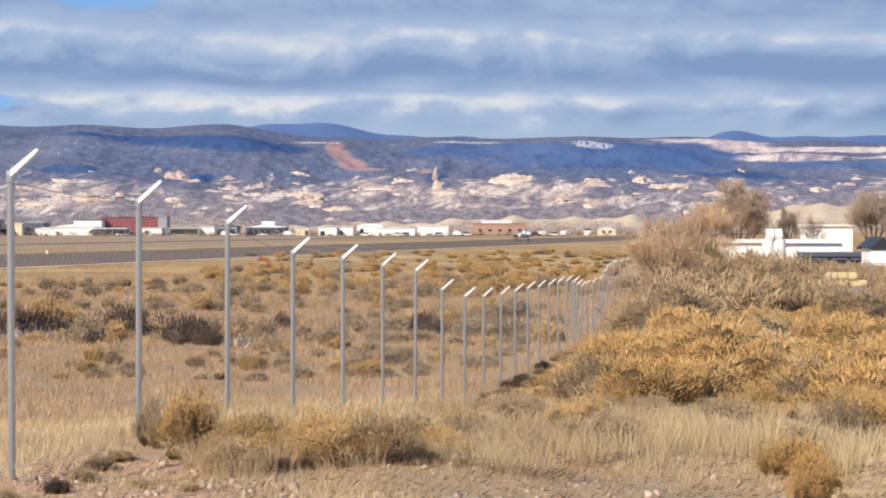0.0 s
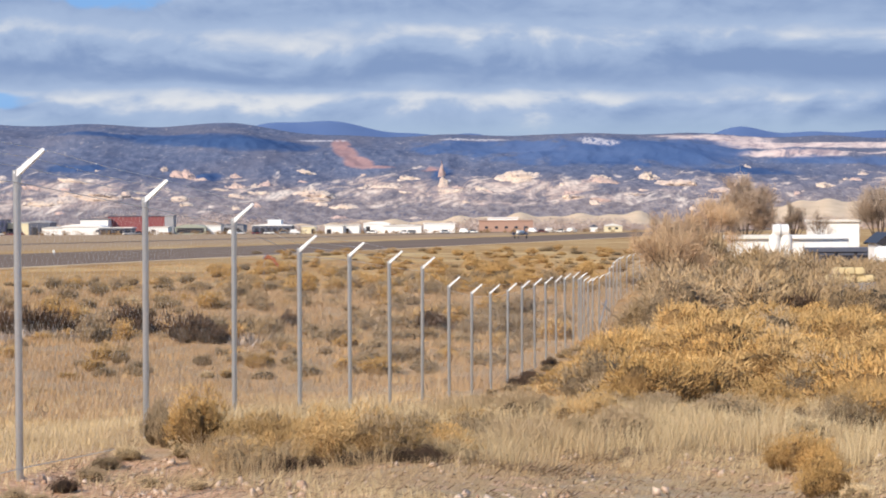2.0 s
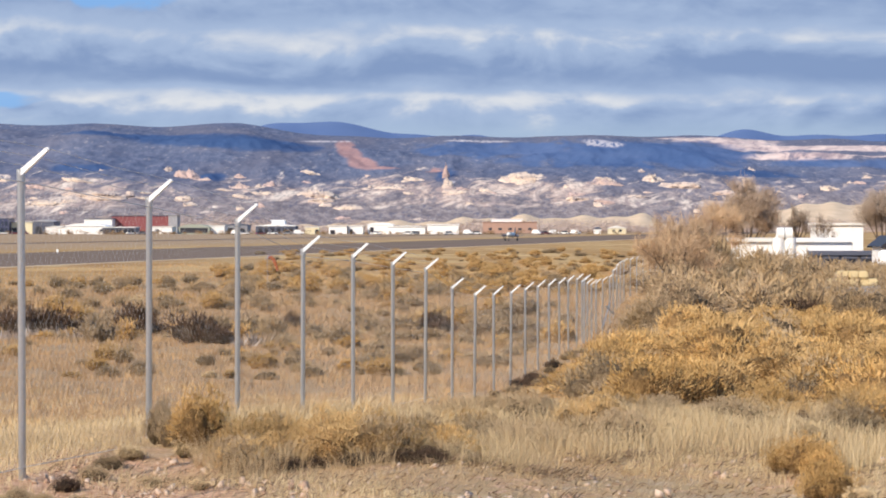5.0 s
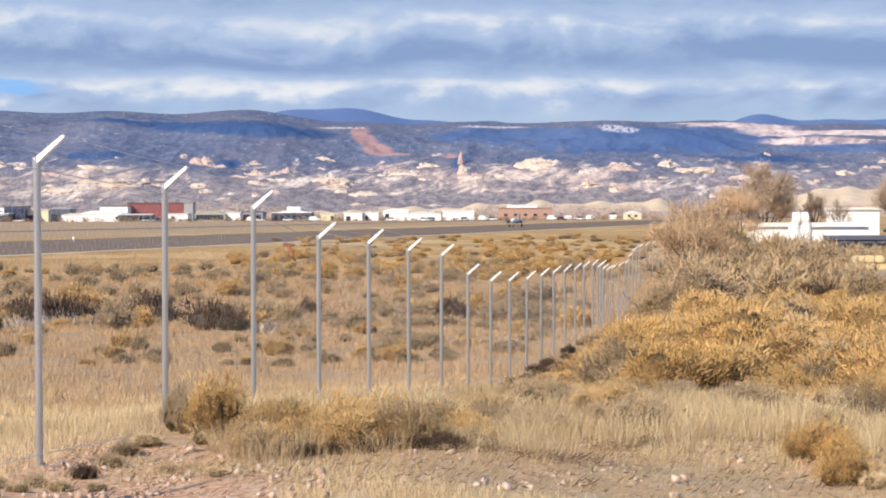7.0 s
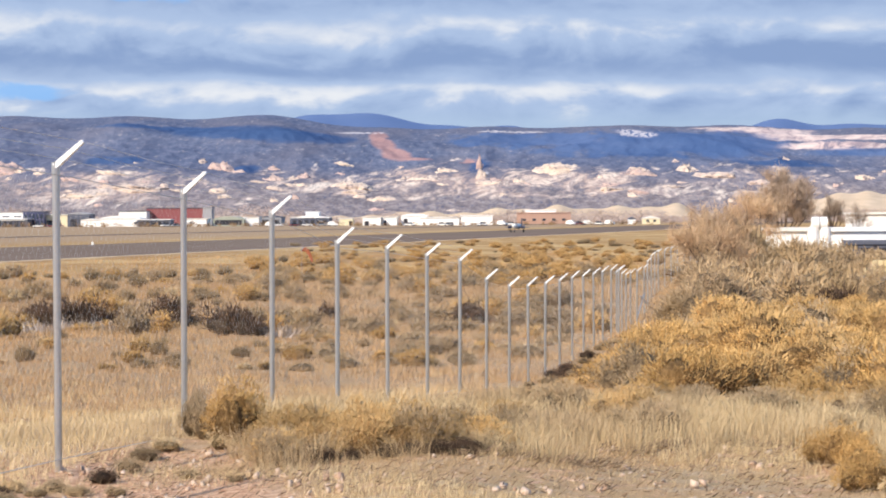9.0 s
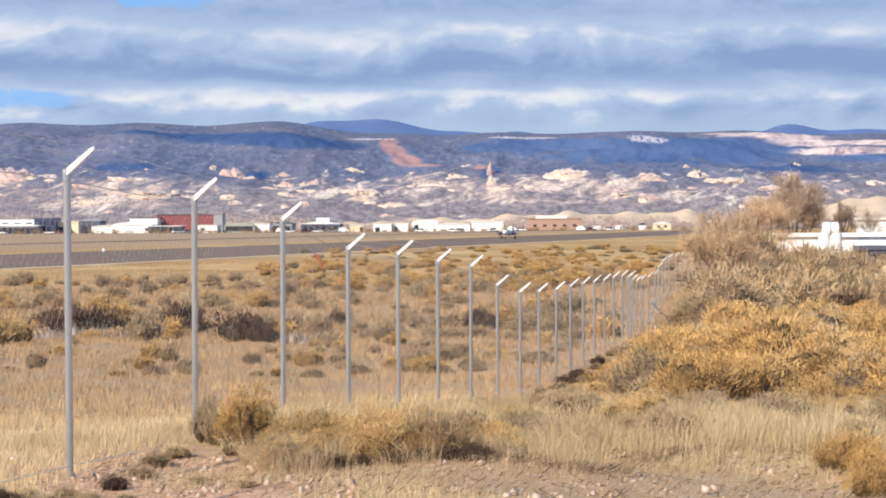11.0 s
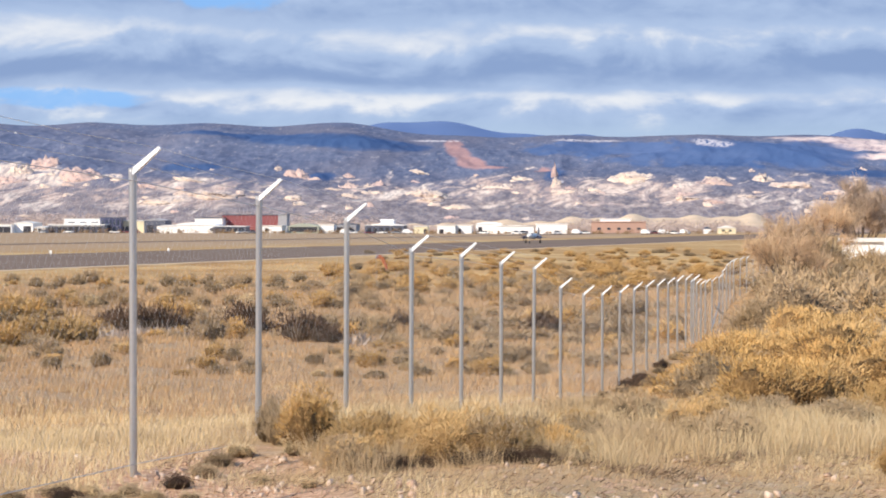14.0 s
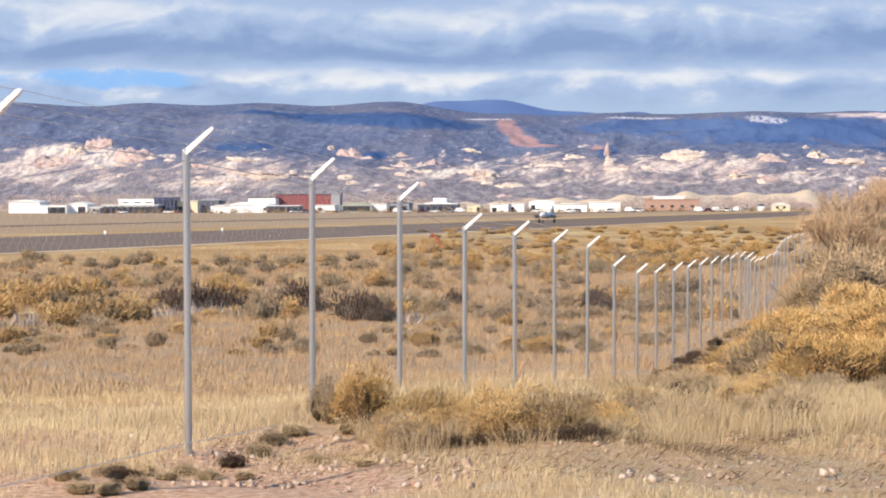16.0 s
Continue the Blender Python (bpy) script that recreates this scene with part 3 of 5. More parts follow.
        pts = [m @ Vector((0.036, 0, h)) for m, *_ in tops]
        for a, b in zip(pts, pts[1:]):
            tube(bm, a, b, 0.003, sides=4, cap=False)
        part("tension_wire", bm, MAT["wire"], fence)
    # woven mesh, panel by panel
    for n, ((m0, x0, d0, z0), (m1, x1, d1, z1)) in enumerate(zip(tops, tops[1:])):
        cell, r = (0.058, 0.0004) if n < 8 else ((0.116, 0.0007) if n < 14 else (0.23, 0.0014))
        length = math.hypot(x1 - x0, d1 - d0)
        cols, rows = max(2, round(length / cell)), round((POST_H - 0.1) / cell)
        a = np.array((x0, d0, z0)) + np.array((0.036, 0, 0.06))
        b = np.array((x1, d1, z1)) + np.array((0.036, 0, 0.06))
        ci, ri = np.meshgrid(np.arange(cols), np.arange(rows))
        ci, ri = ci.ravel(), ri.ravel()
        flip = (ci + ri) % 2

        def at_grid(c, h):
            f = (c / cols)[:, None]
            return a + (b - a) * f + np.stack([np.zeros_like(h), np.zeros_like(h), h * (POST_H - 0.1) / rows], 1)

        lo = at_grid((ci + flip).astype(float), ri.astype(float))
        hi = at_grid((ci + 1 - flip).astype(float), ri + 1.0)
        o1, o2 = np.array((r, 0, 0)), np.array((0, 0, 0.0))
        along = (b - a) / length
        o1 = along * r
        o2 = np.array((along[1], -along[0], 0)) * r * 1.7
        k_ = len(lo)
        co = np.concatenate([lo - o1, lo + o1, lo + o2, hi - o1, hi + o1, hi + o2])
        j = np.arange(k_)
        v = [j + k_ * s for s in range(6)]
        tris = np.concatenate([np.stack(t, 1) for t in ((v[0], v[1], v[4]), (v[0], v[4], v[3]), (v[1], v[2], v[5]), (v[1], v[5], v[4]), (v[2], v[0], v[3]), (v[2], v[3], v[5]))])
        ob = new("woven_panel", arrays_mesh("woven_panel", co, tris, MAT["wire"]))
        ob.parent = fence
    # corner braces in the gully
    for (b0, d0), (b1, d1) in (((69.5, 86), (73.0, 91)), ((74.6, 95), (71.0, 88))):
        p, q = at(b0, d0, 0.15), at(b1, d1, 1.0)
        part("brace", tubed(p, q, 0.028, sides=8), MAT["galv"], fence, "slanted steel corner brace")


make_fence()


# ---- airfield buildings ----
def building(name, label, b0, b1, d, h, wall, roof, form="flat", depth=18.0, rise=1.0, doors=(), windows=(), trim=None, turn=0.0, category="building"):
    """A long low building on the far side of the airfield. doors and windows: (from, to, bottom, top) in shares of its front."""
    w = (b1 - b0) * d / 1000
    thing = tagged(new(name), label, category)
    thing.matrix_basis = pose((b0 + b1) / 2 * d / 1000, d, PLAIN, 0, 0, turn)
    part("wall", boxed(-w / 2, w / 2, 0, depth, -0.2, h, bevel=0.05), wall, thing)
    bm = bmesh.new()
    over = 0.35
    if form == "flat":
        box(bm, -w / 2 - over, w / 2 + over, -over, depth + over, h + 0.004, h + 0.35)
    else:
        n = 2 if form == "gable" else 14
        rim = []
        for i in range(n + 1):
            t = i / n
            z = h + rise * (1 - abs(2 * t - 1) if form == "gable" else math.sin(math.pi * t) ** 0.8)
            rim.append((-w / 2 - over + (w + 2 * over) * t, z + 0.01))
        f = [[bm.verts.new((x, y, z)) for x, z in rim] for y in (-over, depth + over)]
        g = [[bm.verts.new((x, y, h - 0.12)) for x, z in rim] for y in (-over, depth + over)]
        for i in range(n):
            bm.faces.new((f[0][i], f[0][i + 1], f[1][i + 1], f[1][i]))
            bm.faces.new((g[0][i], g[0][i + 1], f[0][i + 1], f[0][i]))
            bm.faces.new((f[1][i], f[1][i + 1], g[1][i + 1], g[1][i]))
        bmesh.ops.recalc_face_normals(bm, faces=bm.faces)
    part("roof", bm, roof, thing)
    for x0, x1, z0, z1 in doors:
        door = part("hangar_door", boxed(-w / 2 + w * x0, -w / 2 + w * x1, -0.12, 0.0, h * z0, h * z1, bevel=0.03), MAT["dark"], thing)
        part("lintel", boxed(-w / 2 + w * x0 - 0.2, -w / 2 + w * x1 + 0.2, -0.2, 0.0, h * z1 + 0.003, h * z1 + 0.25), trim or wall, door)
    for x0, x1, z0, z1 in windows:
        win = part("window", boxed(-w / 2 + w * x0, -w / 2 + w * x1, -0.08, 0.0, h * z0, h * z1), MAT["glass"], thing)
        part("sill", boxed(-w / 2 + w * x0 - 0.1, -w / 2 + w * x1 + 0.1, -0.18, 0.0, h * z0 - 0.15, h * z0 - 0.003), trim or wall, win)
    return thing


def even(n, z0, z1, share=0.6, x0=0.04, x1=0.96):
    s = (x1 - x0) / n
    return [(x0 + s * (i + 0.5 - share / 2), x0 + s * (i + 0.5 + share / 2), z0, z1) for i in range(n)]


def make_town():
    M, B = MAT, building
    W, R = M["white"], M["offwhite"]
    B("hangar", "low white metal hangar with a pitched roof", -287, -272, 960, 5.2, W, R, "gable", rise=1.0)
    B("hangar", "white metal hangar with a grey side door", -272, -259, 945, 3.4, W, R, "flat", doors=[(0.3, 0.95, 0, 0.8)])
    B("hangar", "small white hangar with a dark doorway", -258, -249, 950, 4.2, W, R, "gable", rise=0.8, doors=[(0.5, 0.9, 0, 0.7)])
    B("shed", "small white pitched-roof shed", -248, -243, 930, 2.4, W, R, "gable", rise=0.5, windows=[(0.3, 0.6, 0.4, 0.8)])
    B("terminal", "long low terminal with dark glazed front", -241.5, -215, 935, 3.4, M["slate"], W, "flat", doors=even(9, 0, 0.85, 0.7), trim=R)
    B("terminal_hall", "white upper hall behind a dark front", -234, -216, 955, 6.0, W, R, "flat", depth=20, windows=even(3, 0.74, 0.82))
    B("office_block", "navy glazed two-storey office block", -217, -207, 945, 6.6, M["navy"], M["slate"], "flat", depth=12, windows=even(5, 0.55, 0.85) + even(5, 0.15, 0.42))
    B("hangar", "cream hangar with a wide dark opening", -206.5, -196, 950, 5.2, M["cream"], R, "flat", depth=15, doors=[(0.05, 0.68, 0, 0.55)])
    B("workshop", "slate-blue workshop with dark doors", -196.2, -186, 950, 5.6, M["slate"], M["concrete"], "gable", depth=15, rise=0.8, doors=[(0.15, 0.45, 0, 0.6), (0.55, 0.85, 0, 0.6)])
    B("shed", "small white pitched-roof shed", -190, -181, 940, 3.0, W, R, "gable", depth=8, rise=0.6)
    B("hangar", "wide white hangar with an arched roof", -181, -162, 940, 3.6, W, W, "arch", rise=1.2, windows=[(0.85, 0.95, 0.3, 0.6)])
    B("workshop", "dark slate workshop under a white fascia", -163.5, -148, 938, 2.9, M["slate"], W, "flat", depth=12, doors=even(5, 0, 0.8, 0.75))
    B("red_block", "large dark red metal industrial building", -159, -132.5, 1010, 8.2, M["red"], M["slate"], "flat", depth=24)
    B("roof_hut", "white flat-roofed upper plant room", -172, -159, 1000, 6.8, W, M["slate"], "flat", depth=14)
    B("stair_tower", "plain grey concrete stair tower", -132.7, -128.5, 1005, 8.4, M["concrete"], M["concrete"], "flat", depth=10)
    B("hangar", "low white hangar with one window", -142, -131, 935, 3.1, W, R, "flat", depth=14, windows=[(0.3, 0.45, 0.4, 0.7)])
    B("hangar", "grey-green arched hangar with a dark front", -128, -113.5, 940, 2.9, M["green"], M["green"], "arch", rise=1.4, doors=[(0.06, 0.94, 0.2, 0.95)], trim=M["green"])
    B("shed", "plain white flat-roofed side building", -113.5, -106.5, 945, 3.6, W, R, "flat", depth=12)
    B("shed", "grey parked plant and shed", -106, -96, 960, 4.0, M["concrete"], M["slate"], "gable", rise=0.7, doors=[(0.1, 0.4, 0, 0.7), (0.55, 0.9, 0, 0.7)])
    B("hangar", "long white hangar with a low slate base", -92, -73.5, 945, 3.6, M["slate"], W, "gable", rise=1.0, doors=even(6, 0, 0.7))
    B("roof_hut", "white flat-roofed upper plant room", -84.5, -78.5, 955, 5.9, W, W, "flat", depth=10)
    B("shed", "small cream flat-roofed shed", -69, -62.5, 940, 2.9, M["cream"], R, "flat", depth=8, doors=[(0.72, 0.95, 0, 0.7)])
    B("hangar", "white metal hangar with a small door", -58, -49.5, 940, 3.4, W, R, "flat", depth=14, doors=[(0.1, 0.35, 0.0, 0.55)])
    B("hangar", "white metal hangar with a dark side gap", -49, -42, 944, 3.5, W, R, "flat", depth=14, doors=[(0.12, 0.3, 0, 0.6)])
    B("hangar", "white hangar with a broad arched roof", -40, -28, 950, 4.2, W, W, "arch", rise=0.9, doors=[(0.1, 0.25, 0.2, 0.7)])
    B("hangar", "long white hangar with an apron of doors", -31, -13, 935, 3.3, W, R, "gable", rise=0.5, doors=[(0.7, 0.85, 0, 0.4)])
    B("hangar", "plain white box-shaped metal hangar", -12, 2.6, 935, 4.0, W, W, "flat", depth=16)
    B("brick_school", "orange brick building with a white fascia roof", 14, 39, 1030, 5.2, M["brick"], M["brick"], "flat", depth=20, windows=even(5, 0.3, 0.5, 0.35), trim=M["brick"])
    B("brick_hall", "brick hall with a white roof", 18, 32, 1046, 6.6, W, W, "flat", depth=18)
    B("house", "small beige house with pale roof", 72.5, 80.5, 960, 2.6, M["cream"], R, "gable", depth=8, rise=1.1, windows=[(0.2, 0.35, 0.4, 0.75), (0.6, 0.75, 0.4, 0.75)], category="house")
    B("house", "small white cottage with dark roof", 66, 69, 980, 2.3, W, M["slate"], "gable", depth=8, rise=1.0, category="house")


make_town()


def make_car(name, label, place, turn, paint, van=False, category="car"):
    car = tagged(new(name), label, category, group="parked vehicles")
    car.matrix_basis = Matrix.Translation(place) @ pose(0, 0, 0, 0, 0, turn)
    h = 1.15 if van else 0.85
    part("body", boxed(-2.2, 2.2, -0.85, 0.85, 0.35, h, bevel=0.12), paint, car)
    bm = boxed(-1.4 if not van else -2.1, 1.1, -0.75, 0.75, h - 0.05, 1.5 if not van else 2.0, bevel=0.15)
    for v in bm.verts:
        if v.co.z > h + 0.2:
            v.co.x *= 0.8
    part("cabin", bm, MAT["glass"] if not van else paint, car)
    for x in (-1.35, 1.35):
        for y in (-0.86, 0.86):
            wheel = part("wheel", tubed((x, y - 0.1, 0.33), (x, y + 0.1, 0.33), 0.33, sides=14), MAT["rubber"], car)
            part("hub", tubed((x, y - 0.12, 0.33), (x, y + 0.12, 0.33), 0.17, sides=10), MAT["concrete"], wheel)
    return car


def make_parked():
    rng = random.Random(11)
    for b, d, paint, van in ((-101, 885, "white", True), (-97.5, 890, "white", False), (-90, 890, "red", False), (-84, 895, "white", False), (-77, 900, "concrete", False), (-72, 900, "white", True),
                             (-36, 880, "white", False), (-21, 880, "white", False), (-18, 890, "concrete", False), (-2, 880, "white", False), (7, 905, "white", True), (11, 905, "white", False),
                             (39, 905, "white", True), (43, 905, "red", False), (47, 910, "white", True), (52, 910, "white", False), (-150, 905, "white", False), (-145, 905, "concrete", False),
                             (-200, 900, "red", False), (-204, 905, "red", False), (-232, 905, "white", False), (-244, 900, "concrete", False), (-210, 905, "white", False), (57, 920, "white", True)):
        make_car("van" if van else "car", ("%s parked %s on the far apron" % ({"white": "white", "red": "dark red", "concrete": "grey"}[paint], "van" if van else "car")),
                 Vector((b * d / 1000, d, PLAIN)), rng.uniform(-40, 40), MAT[paint], van, "van" if van else "car")


make_parked()


def make_marker(b, d):
    ob = tagged(new("runway_marker"), "small white runway marker on a post", "marker")
    ob.matrix_basis = Matrix.Translation(at(b, d))
    part("stake", tubed((0, 0, -0.1), (0, 0, 0.5), 0.05), MAT["concrete"], ob)
    part("plate", boxed(-0.14, 0.14, -0.04, 0.04, 0.3, 0.75, bevel=0.02), MAT["white"], ob)


make_marker(-184.5, 300)
make_marker(-240.5, 270)


# ---- yard on the near side ----
def make_yard():
    M = MAT
    base = lambda d: float(lie(100, d))
    for b0, b1, d, h, depth, label, roof in ((160.5, 186, 190, 2.65, 4.2, "long white mobile home with flat roof", "white"), (132, 158, 200, 2.6, 4.2, "white mobile home with a shaded porch", "offwhite")):
        t = building("mobile_home", label, b0, b1, d, h, M["white"], M[roof], "flat", depth=depth, windows=even(3, 0.25, 0.5, 0.3), category="mobile home")
        t.location.z = base(d)
    t = building("barn", "tall plain white flat-topped barn", 174, 191, 300, 4.1, M["white"], M["offwhite"], "flat", depth=14, category="barn")
    t = building("garage", "low dark garage with a flat roof", 170, 199, 186, 1.55, M["slate"], M["slate"], "flat", depth=4, category="garage", doors=even(3, 0, 0.8))
    t.location.z = base(183)
    t = building("shed", "small white shed with a dark roof", 200.5, 209, 175, 2.4, M["white"], M["dark"], "gable", depth=5, rise=0.9, doors=[(0.1, 0.35, 0, 0.8)])
    t.location.z = base(175)
    # white plastic tanks stacked on a stand
    stand = tagged(new("tank_stand"), "stack of white plastic tanks on a stand", "tank")
    stand.matrix_basis = Matrix.Translation(at(154, 170, 0.9))
    part("deck", boxed(-0.9, 0.9, -0.6, 0.6, -1.0, 0.55, bevel=0.03), M["concrete"], stand)
    for x in (-0.45, 0.5):
        tank = part("tank", tubed((x, 0, 0.55), (x, 0, 2.2), 0.45, sides=18), M["white"], stand)
        part("lid", tubed((x, 0, 2.2), (x, 0, 2.35), 0.25, sides=12), M["offwhite"], tank)
    tank = part("tank", tubed((-0.55, 0, 2.55), (0.62, 0, 2.55), 0.5, sides=18), M["white"], stand)
    part("band", tubed((-0.05, 0, 2.55), (0.05, 0, 2.55), 0.515, sides=18), M["concrete"], tank)
    # covered stack
    stack = tagged(new("hay_stack"), "tan stack of straw bales beside the yard", "bales")
    stack.matrix_basis = Matrix.Translation(at(185.5, 104))
    rng = random.Random(2)
    for i in range(5):
        for k in range((1, 2, 2, 2, 1)[i]):
            s = rng.uniform(-0.07, 0.07)
            bale = part("bale", boxed(-0.25, 0.24, -0.4, 0.4, 0.0, 0.36, bevel=0.07), M["tan"], stack)
            bale.matrix_basis = pose(-0.95 + 0.5 * i + s, s, 0.45 + 0.365 * k, 0, rng.uniform(-3, 3), rng.uniform(-8, 8))
    part("pallet", boxed(-1.25, 1.3, -0.45, 0.45, 0.0, 0.445), M["concrete"], stack)
    make_car("car", "white scrapped car in the brush", at(116, 140, 0.1), 82, M["white"])
    make_car("pickup", "dark red old pickup behind the brush", at(121, 150, 0.0), 70, M["red"], False, "pickup")
    make_car("car", "white car parked in the yard", at(151, 140, 0.2), 60, M["white"])
    make_car("van", "white van parked in the yard", at(203, 150, 0.3), 80, M["white"], True, "van")


make_yard()


# ---- what moves ----
def make_plane():
    p = tagged(new("light_aircraft"), "small white and dark twin-engined aircraft rolling on the runway", "aircraft")
    M = MAT
    bm = tubed((0, -3.4, 1.55), (0, 1.2, 1.5), 0.62, 0.66, sides=16)
    tube(bm, (0, 1.2, 1.5), (0, 5.2, 1.75), 0.66, 0.14, sides=16)
    tube(bm, (0, -4.4, 1.45), (0, -3.4, 1.55), 0.15, 0.62, sides=16)
    fus = part("fuselage", bm, M["offwhite"], p)
    part("windscreen", boxed(-0.52, 0.52, -2.9, -2.0, 1.75, 2.22, bevel=0.12), M["glass"], fus)
    part("wing", boxed(-3.0, 3.0, -1.1, 0.2, 1.14, 1.26, bevel=0.04), M["slate"], p)
    part("tailplane", boxed(-1.5, 1.5, 4.3, 5.1, 1.85, 1.95, bevel=0.03), M["slate"], p)
    bm = boxed(-0.06, 0.06, 4.0, 5.3, 1.8, 3.4, bevel=0.03)
    for v in bm.verts:
        if v.co.z > 2.5:
            v.co.y = 4.75 + (v.co.y - 4.65) * 0.55
    part("fin", bm, M["slate"], p)
    for x in (-1.6, 1.6):
        e = part("engine", tubed((x, -2.3, 1.3), (x, 0.3, 1.3), 0.36, 0.3, sides=14), M["navy"], p)
        part("spinner", tubed((x, -2.65, 1.3), (x, -2.3, 1.3), 0.05, 0.16, sides=10), M["dark"], e)
        for a in range(3):
            w = Vector((math.cos(a * 2.094 + x), 0, math.sin(a * 2.094 + x)))
            part("blade", tubed(Vector((x, -2.42, 1.3)), Vector((x, -2.42, 1.3)) + w * 0.95, 0.09, 0.05, sides=6), M["dark"], e)
        g = part("main_wheel", tubed((x - 0.14, -0.2, 0.34), (x + 0.14, -0.2, 0.34), 0.34, sides=14), M["rubber"], p)
        part("leg", tubed((x, -0.2, 0.34), (x, -0.2, 1.2), 0.07), M["concrete"], g)
    g = part("nose_wheel", tubed((-0.1, -3.3, 0.26), (0.1, -3.3, 0.26), 0.26, sides=14), M["rubber"], p)
    part("leg", tubed((0, -3.3, 0.26), (0, -3.3, 1.1), 0.06), M["concrete"], g)
    return p


def make_windsock():
    d = 130
    sock = tagged(new("windsock"), "faded orange windsock on a slender mast", "windsock")
    sock.matrix_basis = Matrix.Translation(at(-86.5, d))
    part("mast", tubed((0, 0, -0.2), (0, 0, 2.25), 0.014, 0.009, sides=8), MAT["concrete"], sock)
    part("hoop", tubed((0.0, 0, 2.0), (0.05, 0, 1.95), 0.17, 0.165, sides=14, cap=False), MAT["concrete"], sock)
    pieces = []
    for i in range(4):
        r0, r1, l = 0.14 - 0.018 * i, 0.14 - 0.018 * (i + 1), 0.28
        bm = tubed((0, 0, 0), (l, 0, 0), r0, r1, sides=14, cap=False)
        for v in bm.verts:
            v.co.y *= 0.55
            v.co.z += 0.018 * math.sin(9 * v.co.x + i)
        pieces.append(part("sleeve", bm, MAT["sock"], sock))
    return sock, pieces


plane = make_plane()
windsock, sleeves = make_windsock()


# ---- plants ----
MAT.update({
    "straw": leafy("cured_grass", ((0.52, 0.39, 0.22), (0.70, 0.56, 0.35), (0.40, 0.28, 0.155), (0.42, 0.30, 0.175)), dark=0.66),
    "gold": leafy("rabbitbrush_sprigs", ((0.50, 0.30, 0.105), (0.65, 0.425, 0.18), (0.36, 0.20, 0.072), (0.55, 0.375, 0.18))),
    "field": leafy("rank_field_grass", ((0.46, 0.285, 0.13), (0.57, 0.375, 0.185), (0.36, 0.205, 0.092), (0.37, 0.225, 0.115)), dark=0.52),
    # stem tones kept dark to stand in for shade inside the shrubs
    "stem": leafy("dry_stems", ((0.22, 0.135, 0.068), (0.34, 0.22, 0.115), (0.14, 0.085, 0.045), (0.26, 0.18, 0.10))),
    "sage": leafy("sage_sprigs", ((0.34, 0.245, 0.145), (0.49, 0.375, 0.235), (0.24, 0.165, 0.10), (0.42, 0.31, 0.19))),
    "thicket": leafy("bare_thicket", ((0.38, 0.27, 0.16), (0.52, 0.39, 0.25), (0.27, 0.19, 0.12), (0.46, 0.32, 0.17))),
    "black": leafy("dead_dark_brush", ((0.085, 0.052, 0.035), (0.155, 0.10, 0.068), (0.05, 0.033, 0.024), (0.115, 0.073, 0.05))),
    "twig": leafy("grey_twigs", ((0.36, 0.28, 0.22), (0.50, 0.41, 0.33), (0.26, 0.20, 0.155), (0.40, 0.31, 0.24))),
    "umber": leafy("umber_twigs", ((0.33, 0.245, 0.18), (0.45, 0.35, 0.27), (0.23, 0.17, 0.125), (0.38, 0.28, 0.205))),
    "deadwood": leafy("bleached_deadwood", ((0.31, 0.255, 0.22), (0.50, 0.43, 0.38), (0.17, 0.13, 0.11), (0.36, 0.30, 0.26))),
    "woods": leafy("far_leafless_woods", ((0.36, 0.29, 0.26), (0.46, 0.38, 0.34), (0.30, 0.235, 0.21), (0.40, 0.31, 0.27)), dark=0.75),
    "lowbrush": leafy("low_brown_brush", ((0.41, 0.275, 0.155), (0.53, 0.375, 0.225), (0.30, 0.19, 0.105), (0.46, 0.30, 0.17)), dark=0.6),
    "meadow": leafy("pale_meadow_grass", ((0.55, 0.42, 0.23), (0.69, 0.55, 0.33), (0.44, 0.32, 0.18), (0.45, 0.33, 0.20)), dark=0.74),
    "litter": leafy("dark_sticks", ((0.22, 0.14, 0.09), (0.38, 0.27, 0.18), (0.14, 0.09, 0.06), (0.28, 0.19, 0.12))),
    "rust": leafy("rust_brown_leaves", ((0.50, 0.33, 0.19), (0.63, 0.44, 0.28), (0.40, 0.25, 0.14), (0.54, 0.39, 0.25))),
    "bark": painted("dark_bark", (0.14, 0.10, 0.075), 0.95, scale=4.0),
    "stone": leafy("pale_pink_stone", ((0.56, 0.39, 0.28), (0.74, 0.58, 0.46), (0.44, 0.27, 0.18), (0.58, 0.44, 0.33)), dark=0.48),
})

def shaded_growth(name, a, b, c):
    """The packed twigs inside a shrub: fine broken tones, darkened for its inner shade, and a rough relief."""

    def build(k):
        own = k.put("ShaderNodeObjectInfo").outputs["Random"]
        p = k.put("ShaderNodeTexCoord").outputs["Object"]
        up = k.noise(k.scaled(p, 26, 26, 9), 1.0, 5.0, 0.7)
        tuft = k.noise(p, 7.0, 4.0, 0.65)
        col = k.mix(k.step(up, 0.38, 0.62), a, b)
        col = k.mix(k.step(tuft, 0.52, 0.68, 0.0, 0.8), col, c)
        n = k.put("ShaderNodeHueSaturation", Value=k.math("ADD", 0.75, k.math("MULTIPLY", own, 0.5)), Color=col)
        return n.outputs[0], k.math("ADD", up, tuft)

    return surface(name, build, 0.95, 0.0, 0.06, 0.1)


